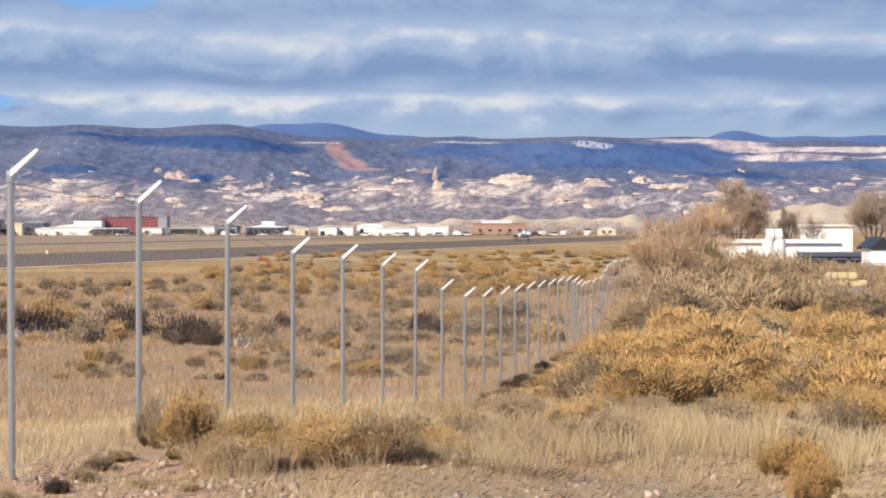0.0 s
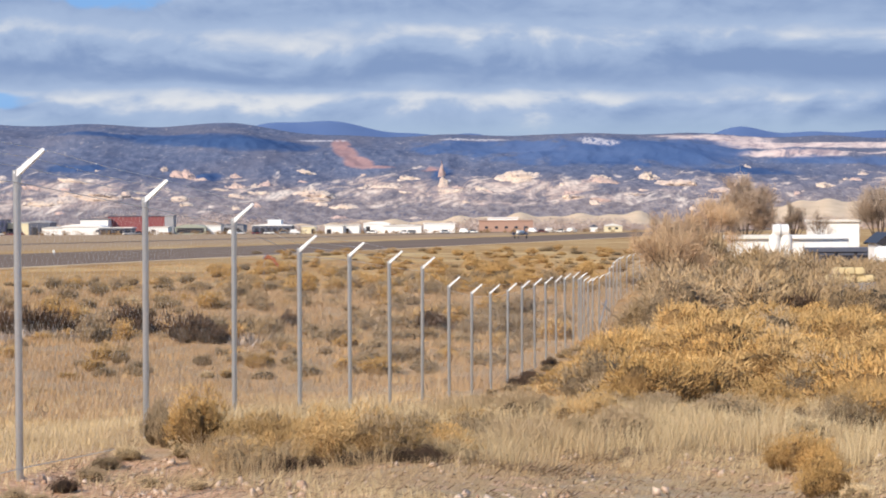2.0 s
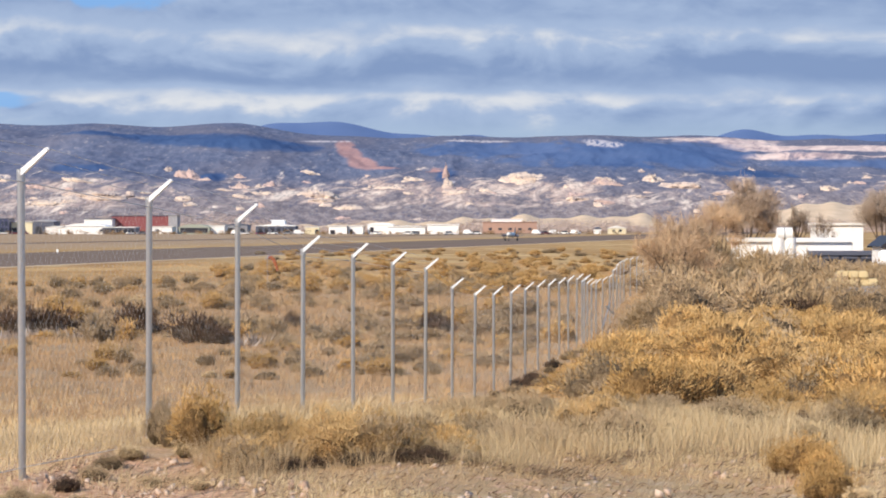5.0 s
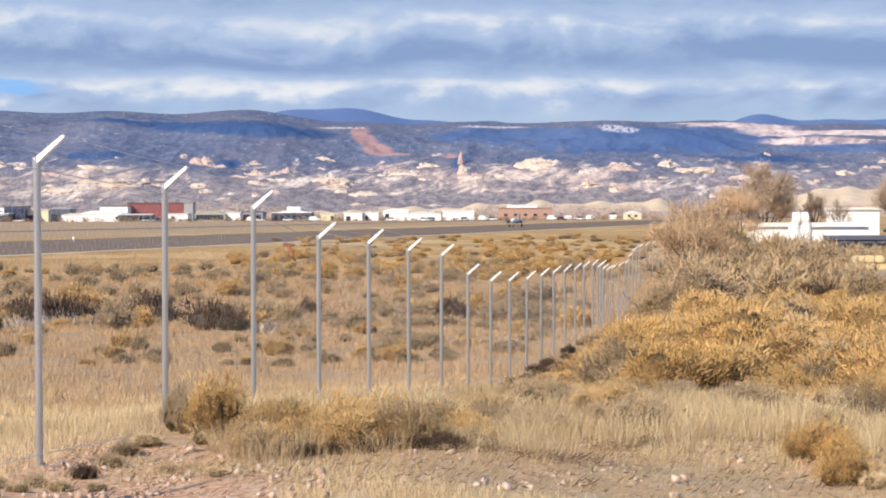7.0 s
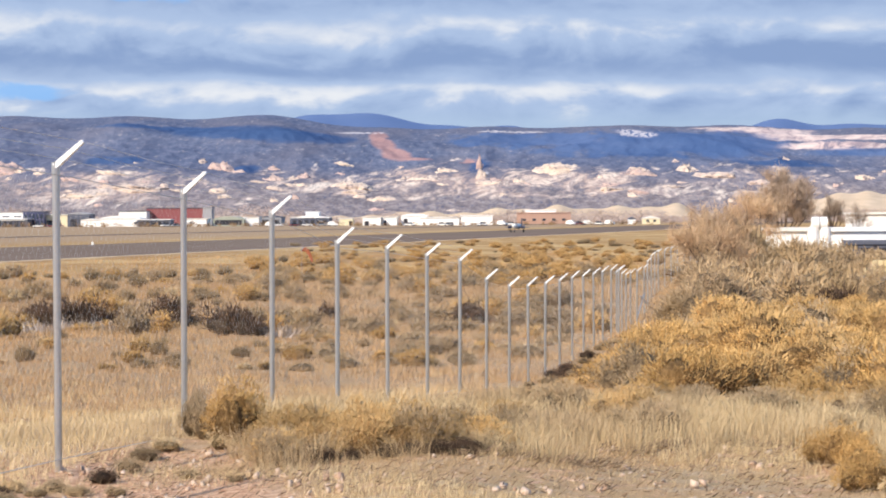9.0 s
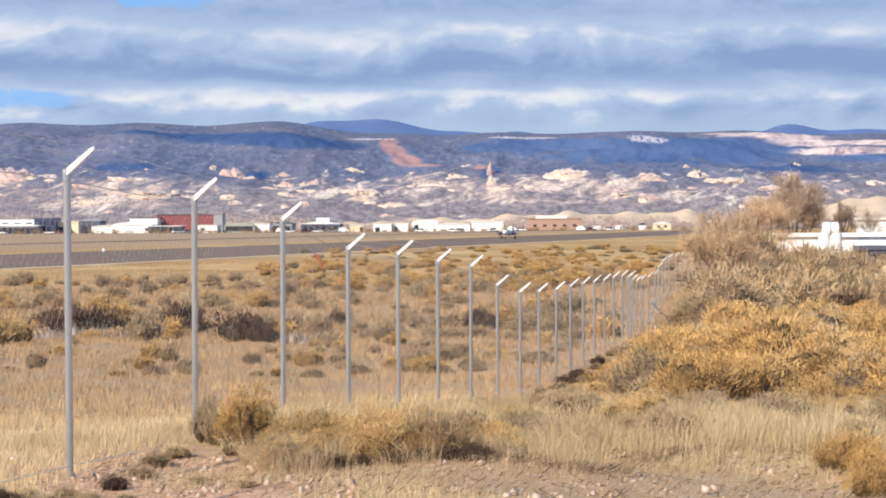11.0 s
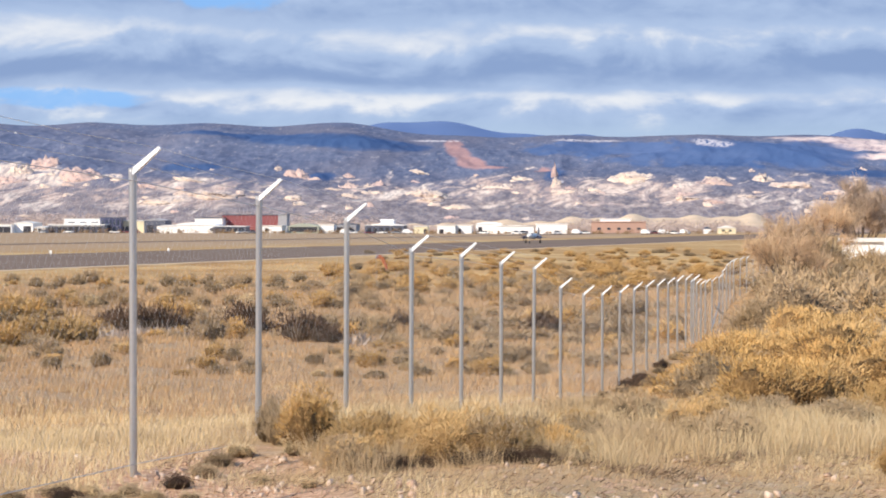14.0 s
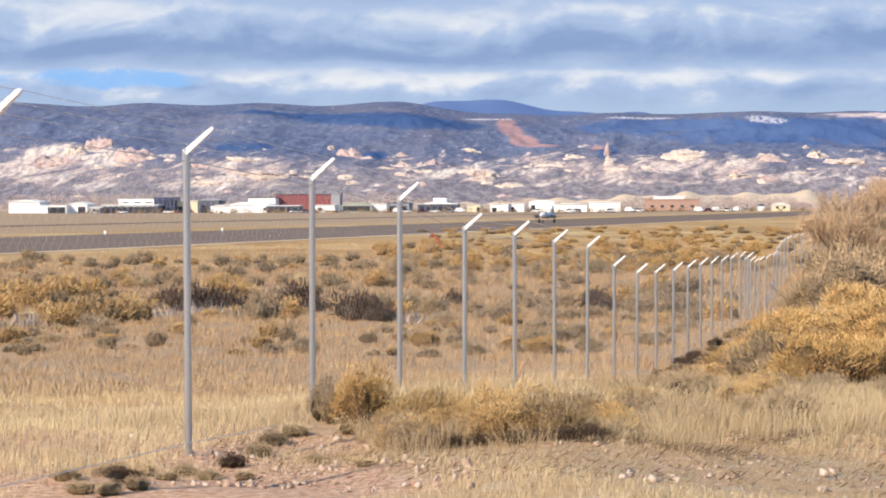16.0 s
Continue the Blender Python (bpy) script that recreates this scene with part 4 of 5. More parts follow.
# core colours darker than the sprigs: the shade in the gaps is painted in
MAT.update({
    "gold_core": shaded_growth("rabbitbrush_shaded_growth", (0.19, 0.11, 0.045), (0.33, 0.20, 0.085), (0.13, 0.075, 0.035)),
    "sage_core": shaded_growth("sage_shaded_growth", (0.14, 0.098, 0.06), (0.24, 0.175, 0.105), (0.10, 0.07, 0.045)),
    "thicket_core": shaded_growth("thicket_shaded_growth", (0.165, 0.115, 0.07), (0.28, 0.205, 0.125), (0.11, 0.075, 0.048)),
    "black_core": shaded_growth("dark_shaded_growth", (0.055, 0.042, 0.032), (0.105, 0.078, 0.058), (0.035, 0.027, 0.022)),
    "straw_core": shaded_growth("straw_shaded_growth", (0.25, 0.18, 0.097), (0.40, 0.30, 0.17), (0.17, 0.12, 0.066)),
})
DICE = np.random.default_rng(7)


def blades(root, tip, width, bend=None):
    """Bent tapering blades as triangles: arrays of roots and tips (n, 3) and widths (n)."""
    n = len(root)
    along = tip - root
    side = np.cross(along, DICE.normal(size=(n, 3)))
    side /= np.linalg.norm(side, axis=1, keepdims=True) + 1e-9
    mid = root + along * 0.55 + (0 if bend is None else bend)
    w = width[:, None]
    co = np.concatenate([root - side * w * 0.5, root + side * w * 0.5, mid - side * w * 0.4, mid + side * w * 0.4, tip])
    j = np.arange(n)
    a, b, c, d, e = (j + n * s for s in range(5))
    tris = np.concatenate([np.stack([a, b, d], 1), np.stack([a, d, c], 1), np.stack([c, d, e], 1)])
    return co, tris


def spikes(root, tip, width):
    """The same as single thin triangles, for what is small or far."""
    n = len(root)
    side = np.cross(tip - root, DICE.normal(size=(n, 3)))
    side /= np.linalg.norm(side, axis=1, keepdims=True) + 1e-9
    w = width[:, None] * 0.5
    j = np.arange(n)
    return np.concatenate([root - side * w, root + side * w, tip]), np.stack([j, j + n, j + 2 * n], 1)


def joined(chunks):
    cos, trs, o = [], [], 0
    for co, tr in chunks:
        cos.append(co)
        trs.append(tr + o)
        o += len(co)
    return np.concatenate(cos), np.concatenate(trs)


def sprigs(centre, size, flat=0.6, facing=None):
    """Small leaf clumps: one ragged triangle pair each, turned roughly outwards where facing is given."""
    n = len(centre)
    a = DICE.normal(size=(n, 3))
    if facing is not None:
        f = facing / (np.linalg.norm(facing, axis=1, keepdims=True) + 1e-9) + DICE.normal(size=(n, 3)) * 0.45
        a = np.cross(f, a)
    a /= np.linalg.norm(a, axis=1, keepdims=True) + 1e-9
    b = np.cross(a, DICE.normal(size=(n, 3)) if facing is None else f)
    b /= np.linalg.norm(b, axis=1, keepdims=True) + 1e-9
    s = (size * DICE.uniform(0.6, 1.3, n))[:, None]
    co = np.concatenate([centre - a * s, centre + b * s * flat, centre + a * s, centre - b * s * flat * 0.7])
    j = np.arange(n)
    tris = np.concatenate([np.stack([j, j + n, j + 2 * n], 1), np.stack([j, j + 2 * n, j + 3 * n], 1)])
    return co, tris


def lobes_of(w, h, count):
    """The lobes that make up a shrub: places, radii and heights."""
    a = np.arange(count) * 2.4 + DICE.uniform(0, 6.3)
    r = w * 0.30 * np.sqrt(np.arange(count) / count) * DICE.uniform(0.8, 1.25, count)
    return np.stack([np.cos(a) * r, np.sin(a) * r, w * DICE.uniform(0.20, 0.31, count), h * DICE.uniform(0.55, 1.0, count)], 1)


def lobed(n, lobes):
    """Points over the lobes, and the way outwards at each."""
    lobe = lobes[DICE.integers(len(lobes), size=n)]
    az = DICE.uniform(0, 2 * math.pi, n)
    el = np.arcsin(DICE.uniform(-0.15, 1, n))
    out = np.stack([np.cos(az) * np.cos(el), np.sin(az) * np.cos(el), np.sin(el)], 1)
    r = 1.12 - 0.55 * DICE.uniform(0, 1, n) ** 1.6
    z = lobe[:, 3] * (0.42 + 0.58 * out[:, 2] * r)
    return np.stack([lobe[:, 0] + out[:, 0] * lobe[:, 2] * r, lobe[:, 1] + out[:, 1] * lobe[:, 2] * r, np.maximum(z, 0.02)], 1), out


def lobe_core(lobes, size, sub):
    """The dense inner growth of a shrub: one closed mass that follows its lobes."""
    bm = bmesh.new()
    bmesh.ops.create_icosphere(bm, subdivisions=sub, radius=1.0)
    ball = np.array([v.co[:] for v in bm.verts])
    tris = np.array([[v.index for v in f.verts] for f in bm.faces])
    bm.free()
    heart = np.array((0, 0, 0.35 * lobes[:, 3].mean()))
    reach = np.linspace(0.02, 1.4 * lobes[:, 2:4].max(), 40)
    p = heart + ball[:, None, :] * reach[None, :, None]
    inside = np.zeros(p.shape[:2], dtype=bool)
    for x, y, r, h in lobes:
        inside |= ((p[..., 0] - x) / r) ** 2 + ((p[..., 1] - y) / r) ** 2 + ((p[..., 2] - 0.42 * h) / (0.58 * h)) ** 2 < size
    far = np.maximum(np.where(inside, reach[None, :], 0).max(1), 0.05) * DICE.uniform(0.88, 1.08, len(ball))
    co = heart + ball * far[:, None]
    co[:, 2] = np.maximum(co[:, 2], -0.03)
    return co, tris


def make_shrub(name, label, w, h, stems, tuft, stem_mat, leaf_mat, lumps, leaf=0.03, width=0.012, spread=0.22, category="shrub", core=0.6, sub=2):
    """A shrub of several rounded lobes: stems that fan out from its foot, each with a head of short sprigs."""
    thing = tagged(new(name), label, category, group=name + " on the slope")
    lobes = lobes_of(w, h, 4 + lumps)
    tips, out = lobed(stems, lobes)
    roots = tips * np.array((spread, spread, 0.0)) + DICE.normal(size=tips.shape) * np.array((0.03, 0.03, 0)) - np.array((0, 0, 0.05))
    co, tr = spikes(roots, tips, DICE.uniform(0.8, 1.8, stems) * width)
    s = new("woody_base", arrays_mesh("woody_base", co, tr, MAT[stem_mat]))
    s.parent = thing
    base = np.repeat(tips, tuft, axis=0) + DICE.normal(size=(stems * tuft, 3)) * leaf * 1.5
    way = np.repeat(out, tuft, axis=0) + np.array((0, 0, 0.55)) + DICE.normal(size=base.shape) * 0.5
    end = base + way * (leaf * DICE.uniform(0.8, 3.0, len(base)))[:, None]
    few = DICE.integers(len(end), size=len(end) // 2)
    co, tr = joined([spikes(base, end, leaf * DICE.uniform(0.5, 1.0, len(base))), sprigs(base[few], leaf * 0.62, 0.75, way[few])])
    c = new("crown", arrays_mesh("crown", co, tr, MAT[leaf_mat]))
    c.parent = thing
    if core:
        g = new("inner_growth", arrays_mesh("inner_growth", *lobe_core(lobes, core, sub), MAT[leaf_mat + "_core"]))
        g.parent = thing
    return thing


def shrub_set(grade):
    """Each kind in a fine make for the near slope and two coarser ones for farther off."""
    n, g, wd, t, sub = ((950, 0.58, 0.6, 10, 3), (420, 0.85, 1.1, 8, 3), (150, 1.6, 1.8, 6, 2))[grade]
    fill = (0.42, 0.58, 0.45)[grade]
    return {
        "gold": [make_shrub("rabbitbrush", "golden dried rabbitbrush with feathery tips", 1.25, 0.95, n, t, "stem", "gold", 2 + i, 0.028 * g, 0.010 * wd, sub=sub, core=fill) for i in range(4)],
        "sage": [make_shrub("sagebrush", "grey-brown leafless sagebrush on dry ground", 1.3, 0.85, n, t, "stem", "sage", 2 + i, 0.028 * g, 0.010 * wd, sub=sub, core=fill) for i in range(3)],
        "thicket": [make_shrub("thicket_bush", "tall tangled leafless thicket bush", 2.2, 1.9, int(n * 1.5), t, "twig", "thicket", 3 + i, 0.042 * g, 0.012 * wd, 0.35, sub=sub, core=fill) for i in range(3)],
        "black": [make_shrub("dark_bush", "nearly black dead bush among paler brush", 1.4, 1.0, n, t, "black", "black", 2 + i, 0.03 * g, 0.010 * wd, sub=sub, core=fill) for i in range(2)],
        "dead": [make_shrub("dead_branches", "heap of grey dead branches in the brush", 1.5, 0.55, n // 2, 1, "deadwood", "deadwood", 3 + i, 0.02, 0.03 * wd, 0.5, core=0) for i in range(2)],
        "tuft": [make_shrub("straw_bush", "pale straw-coloured low bush in grass", 0.9, 0.62, int(n * 0.8), t, "stem", "straw", 2 + i, 0.022 * g, 0.009 * wd, sub=sub, core=fill) for i in range(3)],
    }


SETS = [shrub_set(grade) for grade in range(3)]
USED = set()


FAR = collections.defaultdict(list)


def plant(kind, x, y, size=1.0, tall=1.0, sink=0.04):
    """Sets out one shrub of a kind; past the hollow they run together."""
    if y > 84 and kind != "dead":
        FAR[kind].append((x, y, float(lie(x, y)) - sink * size, size, tall, float(DICE.uniform(0, 6.283))))
        return None
    store = SETS[0 if y < 26 else 1 if y < 58 else 2]
    first = store[kind][int(DICE.integers(len(store[kind])))]
    m = pose(x, y, float(lie(x, y)) - sink * size, 0, 0, float(DICE.uniform(0, 360)))
    if first in USED:
        ob = copy_thing(first, m)
    else:
        USED.add(first)
        ob = first
        ob.matrix_basis = m
    ob.scale = (size, size, size * tall)
    return ob


def far_brush():
    """The brush beyond the hollow, one joined growth for each kind."""
    for kind, places in FAR.items():
        made = SETS[2][kind]
        chunks, slot, mats = [], [], []
        for n, (x, y, z, size, tall, turn) in enumerate(places):
            for ob in made[n % len(made)].children:
                me = ob.data
                co = np.empty(3 * len(me.vertices), dtype=np.float32)
                me.vertices.foreach_get("co", co)
                tr = np.empty(len(me.loops), dtype=np.int32)
                me.loops.foreach_get("vertex_index", tr)
                co = co.reshape(-1, 3) * np.array((size, size, size * tall))
                c, q = math.cos(turn), math.sin(turn)
                co = np.stack([c * co[:, 0] - q * co[:, 1] + x, q * co[:, 0] + c * co[:, 1] + y, co[:, 2] + z], 1)
                if me.materials[0] not in mats:
                    mats.append(me.materials[0])
                chunks.append((co, tr.reshape(-1, 3)))
                slot.append(np.full(len(tr) // 3, mats.index(me.materials[0]), dtype=np.int32))
        me = arrays_mesh("distant_brush", *joined(chunks), mats[0])
        for m in mats[1:]:
            me.materials.append(m)
        me.polygons.foreach_set("material_index", np.concatenate(slot))
        words = {"gold": "golden dry rabbitbrush spread over the airfield", "sage": "grey-brown sagebrush spread over the airfield", "thicket": "tangled leafless thicket around the yard", "black": "dark dead brush in the hollow", "tuft": "pale straw-coloured tufts on the airfield"}
        tagged(new("distant_brush", me), words[kind], "brush", kind="stuff")


def plant_shrubs():
    U = DICE.uniform
    fence_x = lambda y: -4.9 + 0.1318 * y
    # golden bank between the fence and the thicket
    n = 0
    while n < 190:
        y = float(U(27, 56))
        x = float(U(fence_x(y) + 1.0, 0.26 * y))
        if x < 0.052 * y + 0.4 and y < 38:
            continue
        room = min(1.0, 0.28 + 0.3 * (x - fence_x(y) - 0.6))
        plant("gold" if U() < 0.86 else "sage", x, y, float(U(0.65, 1.25)) * room, float(U(0.6, 0.95)))
        n += 1
    # thicket behind it, rising towards the yard
    for i in range(190):
        y = float(U(56, 122))
        x = float(U(max(0.084 * y, fence_x(y) + 1.2), 0.275 * y))
        if abs(x / y - 0.1855) < 0.016 and 62 < y < 106:
            continue
        plant("thicket" if U() < 0.85 else "sage", x, y, float(U(0.65, 1.05)) * (1.0 + (0.35 if x < 0.13 * y else 0.0) * float(soft(y, 80, 112))), float(U(0.75, 1.0)))
    for i in range(80):
        y = float(U(108, 136))
        b = float(U(108, 245))
        plant("thicket", b * y / 1000, y, float(U(1.0, 1.25)) * (1.12 if b < 168 else 0.85), float(U(0.8, 1.0)))
    # orange brush scattered on the open field
    for i in range(150):
        y = float(U(120, 200))
        plant("gold" if U() < 0.75 else "sage", float(U(-110, 85)) * y / 1000, y, float(U(0.6, 1.5)), float(U(0.5, 0.8)))
    for i in range(170):
        y = float(U(190, 340))
        plant("gold" if U() < 0.7 else "sage", float(U(-90, 88)) * y / 1000, y, float(U(0.5, 1.7)), float(U(0.35, 0.55)))
    for b, d, s in ((60, 46, 0.6), (66, 52, 0.7), (70, 56, 0.8), (62, 40, 0.8), (56, 38, 0.5), (46, 35, 0.4), (72, 58, 0.9)):
        plant("gold", b * d / 1000, d, s, 0.8)
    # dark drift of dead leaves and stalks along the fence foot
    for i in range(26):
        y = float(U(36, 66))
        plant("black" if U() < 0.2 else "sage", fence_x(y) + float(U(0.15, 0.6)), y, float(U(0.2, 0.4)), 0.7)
    for b, d in ((172, 60), (181, 61), (160, 58), (112, 74), (190, 63)):
        plant("black", b * d / 1000, d, 1.1, 0.9)
    # brush on the airfield's side
    n = 0
    while n < 560:
        y = float(53 + 100 * U() ** 1.3)
        x = float(U(-0.35 * y, fence_x(y) - 1.0))
        n += 1
        if -0.225 * y < x < -0.085 * y and y < 84 and U() < 0.55:
            continue
        kind = ("gold", "sage", "tuft", "thicket")[int(np.searchsorted((0.20, 0.62, 0.72), U()))]
        if x < -0.14 * y and 70 < y < 100 and U() < 0.35:
            kind = "gold"
        plant(kind, x, y, float(U(0.4, 0.9) + 0.6 * U() ** 3) * (0.62 if y < 68 else 1.0) * (0.62 if kind == "thicket" else 1), float(U(0.5, 0.9)))
    for b, d, s in ((-122, 68, 1.25), (-114, 67.5, 1.0), (-107, 67, 0.7), (-150, 84, 1.5), (-145, 84.5, 1.3), (-185, 82, 1.4), (-200, 82, 1.3), (-211, 83, 1.2), (-193, 83, 1.2), (-11, 84, 1.1), (-4, 83, 0.9), (-240, 72, 0.9), (-75, 90, 0.9), (-215, 84, 0.9), (-143, 83, 1.0), (-172, 83, 0.9)):
        plant("black", b * d / 1000, d, s, 0.9)
    for b, d, s in ((-290, 90, 1.5), (-278, 88, 1.5), (-262, 90, 1.6), (-248, 92, 1.3), (-300, 92, 1.4), (-252, 66, 1.15), (-243, 66, 1.2), (-232, 67, 1.1), (-262, 65, 1.0), (-225, 68, 1.0), (-270, 89, 1.3), (-284, 91, 1.3)):
        plant("gold", b * d / 1000, d, s, 0.85)
    for b, d, s in ((-92, 68, 1.1), (-98, 67, 1.0), (-205, 78, 1.5), (-218, 79, 1.5), (-195, 80, 1.4), (-184, 79, 1.3), (-176, 79, 1.2), (-190, 77, 1.1), (-212, 76, 1.2), (-279, 64, 1.1), (-268, 65, 0.9), (-292, 63, 1.0), (-35, 82, 0.8), (-6, 80, 0.8), (74, 85, 0.6)):
        plant("dead", b * d / 1000, d, s, 0.95)
    # single plants along the fence foot and on the near slope; small black ones before the row stand in for its shaded
    # undersides
    for b, d, w, tall, kind in ((-116, 16.4, 0.60, 1.15, "gold"), (-106, 16.6, 0.5, 1.0, "tuft"), (-122, 16.2, 0.42, 0.9, "tuft"), (-136, 17.3, 0.30, 2.0, "sage"), (-132, 17.0, 0.26, 1.6, "sage"), (-84, 15.6, 0.52, 0.8, "tuft"), (-70, 15.3, 0.55, 0.85, "tuft"), (-55, 15.5, 0.6, 0.85, "gold"), (-40, 15.4, 0.55, 0.9, "tuft"), (-48, 15.8, 0.6, 0.9, "gold"), (-34, 15.9, 0.55, 0.9, "gold"), (-76, 15.9, 0.5, 0.9, "gold"),
                                (-28, 15.6, 0.6, 0.8, "gold"), (-14, 15.9, 0.5, 0.9, "tuft"), (-96, 16.1, 0.45, 0.9, "tuft"), (-4, 15.5, 0.5, 0.85, "gold"), (8, 15.7, 0.45, 0.8, "tuft"), (-90, 15.4, 0.4, 0.8, "gold"), (-20, 15.2, 0.4, 0.7, "gold"), (-66, 15.1, 0.3, 0.7, "gold"), (-10, 14.9, 0.22, 0.6, "black"), (12, 15.2, 0.22, 0.6, "black"), (-46, 14.85, 0.22, 0.6, "black"), (-62, 14.9, 0.2, 0.6, "black"), (-30, 15.1, 0.24, 0.6, "black"), (2, 16.2, 0.5, 0.9, "tuft"), (60, 18.6, 0.5, 0.9, "gold"), (70, 18.8, 0.55, 0.9, "gold"), (79, 18.4, 0.4, 0.9, "sage"),
                                (156, 14.9, 0.38, 0.8, "gold"), (165, 14.8, 0.5, 0.8, "gold"), (172, 14.6, 0.34, 0.8, "gold"), (174, 13.7, 0.42, 0.9, "gold"), (190, 13.2, 0.3, 0.9, "tuft"), (163, 18.6, 0.16, 1.5, "black"), (186, 20.6, 0.5, 0.9, "sage"), (136, 20, 0.6, 0.8, "gold"),
                                (150, 20.4, 0.6, 0.9, "tuft"), (108, 20.4, 0.6, 0.8, "tuft"), (95, 19.8, 0.5, 0.9, "sage"), (24, 20.5, 0.7, 0.9, "tuft"), (40, 20.2, 0.6, 0.9, "tuft"), (196, 19.5, 0.6, 0.9, "gold"),
                                (-180, 14.2, 0.18, 0.8, "black"), (-203, 13.8, 0.22, 0.7, "sage"), (-168, 14.9, 0.24, 0.7, "sage"), (-150, 16.2, 0.36, 0.7, "tuft"), (-160, 15.8, 0.24, 0.8, "sage"), (-222, 13.6, 0.28, 0.8, "tuft"), (-238, 13.2, 0.24, 0.6, "sage"), (-260, 12.9, 0.3, 0.7, "tuft"), (-232, 12.8, 0.22, 0.6, "black"), (-253, 12.3, 0.28, 0.7, "tuft"), (-212, 13.3, 0.22, 0.7, "tuft"), (-240, 12.2, 0.26, 0.8, "tuft"), (-225, 12.4, 0.24, 0.8, "tuft"), (-192, 13.6, 0.24, 0.8, "tuft"), (-174, 13.6, 0.2, 0.8, "tuft"), (-140, 14.4, 0.22, 0.8, "tuft"), (-118, 13.9, 0.2, 0.8, "tuft")):
        plant(kind, b * d / 1000, d, w / 1.25, tall)
    # the unbroken row of low bushes along the edge of the bare soil
    for i in range(46):
        b = float(U(-102, 4))
        d = 15.25 + float(U(-0.2, 0.7))
        plant(("tuft", "gold", "tuft", "sage")[int(U() * 3.6)], b * d / 1000, d, float(U(0.28, 0.5)), float(U(0.7, 1.0)))
    # small dark bushes added as the shade beneath the row
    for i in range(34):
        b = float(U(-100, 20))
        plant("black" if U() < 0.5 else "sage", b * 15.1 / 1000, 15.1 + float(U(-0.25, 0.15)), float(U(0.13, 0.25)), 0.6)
    # low mixed growth over the slope below the golden bank
    for i in range(70):
        d = float(U(16.8, 25.5))
        plant(("tuft", "gold", "sage", "tuft")[int(U() * 4)], float(U(0, 235)) * d / 1000, d, float(U(0.25, 0.6)), float(U(0.6, 0.9)))
    far_brush()
    for store in SETS:
        for kind, kinds in store.items():
            for first in kinds:
                if first not in USED:
                    for o in (*first.children, first):
                        bpy.data.objects.remove(o)


plant_shrubs()


def make_grass():
    """Cured bunch grass: dense on the near slope, coarser with distance."""
    chunks = []
    fence_x = lambda y: -4.9 + 0.1318 * y

    def tufts(n, y0, y1, lo, hi, count, height, width, spread, keep, plain=False):
        y = DICE.uniform(y0, y1, n)
        x = DICE.uniform(lo, hi, n) * y
        patch = 0.5 + 0.25 * np.sin(1.3 * x + 0.7 * y) + 0.25 * np.sin(0.6 * x - 1.7 * y + 2) + 0.2 * np.sin(3.1 * x + 2.2 * y)
        ok = keep(x, y, patch + DICE.uniform(-0.35, 0.35, n))
        x, y, patch = x[ok], y[ok], patch[ok]
        m = len(x) * count
        x, y, patch = (np.repeat(v, count) for v in (x, y, patch))
        x = x + DICE.normal(size=m) * spread
        y = y + DICE.normal(size=m) * spread
        root = np.stack([x, y, lie(x, y) - 0.02], 1)
        h = height * DICE.uniform(0.45, 1.25, m) * (0.65 + 0.6 * np.clip(patch, 0, 1))
        lean = DICE.normal(size=(m, 2)) * 0.28 * h[:, None]
        tip = root + np.stack([lean[:, 0] + 0.06 * h, lean[:, 1], h], 1)
        if plain:
            chunks.append(spikes(root, tip, width * DICE.uniform(0.8, 1.6, m)))
            return
        chunks.append(blades(root, tip, width * DICE.uniform(0.6, 1.4, m), np.stack([-lean[:, 0] * 0.2, -lean[:, 1] * 0.2, h * 0.05], 1)))

    bare = lambda x, y: (y < 16.4 + 0.5 * np.sin(2 * x)) & (x < -1.25 + 0.2 * np.sin(3 * y))
    trodden = lambda x, y: (y < 15.6 + 0.7 * np.sin(1.1 * x))
    tufts(19000, 11.5, 23, -0.33, 0.25, 9, 0.085, 0.0034, 0.06, lambda x, y, p: (p > np.where(bare(x, y) & (x > fence_x(y)), 0.8, np.where(trodden(x, y) & (x > -0.3), 0.36, 0.05))), plain=True)
    tufts(2600, 15.8, 24, -0.12, 0.25, 15, 0.24, 0.0038, 0.06, lambda x, y, p: (x > fence_x(y) + 0.15) & (p > 0.35))
    tufts(6000, 12.2, 16.6, -0.28, 0.25, 7, 0.04, 0.0026, 0.07, lambda x, y, p: (x > fence_x(y)) & (p > np.where(bare(x, y), 0.75, 0.25)), plain=True)
    # tall feathery bunches: many blades from one root crown
    n = 520
    y = DICE.uniform(14.6, 23.5, n)
    x = DICE.uniform(-0.115, 0.24, n) * y
    ok = (x > fence_x(y) + 0.2) & ~((y < 16.0) & (x > 0.5) & (DICE.uniform(size=n) < 0.7))
    x, y = x[ok], y[ok]
    m = 150
    h = np.repeat(DICE.uniform(0.12, 0.30, len(x)), m) * DICE.uniform(0.5, 1.1, len(x) * m)
    a, r = DICE.uniform(0, 6.283, len(h)), DICE.uniform(0, 1, len(h)) ** 0.7
    root = np.stack([np.repeat(x, m) + np.cos(a) * r * 0.14, np.repeat(y, m) + np.sin(a) * r * 0.14, np.zeros(len(h))], 1)
    root[:, 2] = lie(root[:, 0], root[:, 1]) - 0.02
    fan = (r * h * 0.55)[:, None] * np.stack([np.cos(a), np.sin(a)], 1) + DICE.normal(size=(len(h), 2)) * 0.05
    tip = root + np.column_stack([fan, h])
    chunks.append(blades(root, tip, DICE.uniform(0.0016, 0.0036, len(h)), np.column_stack([-fan * 0.2, h * 0.08])))
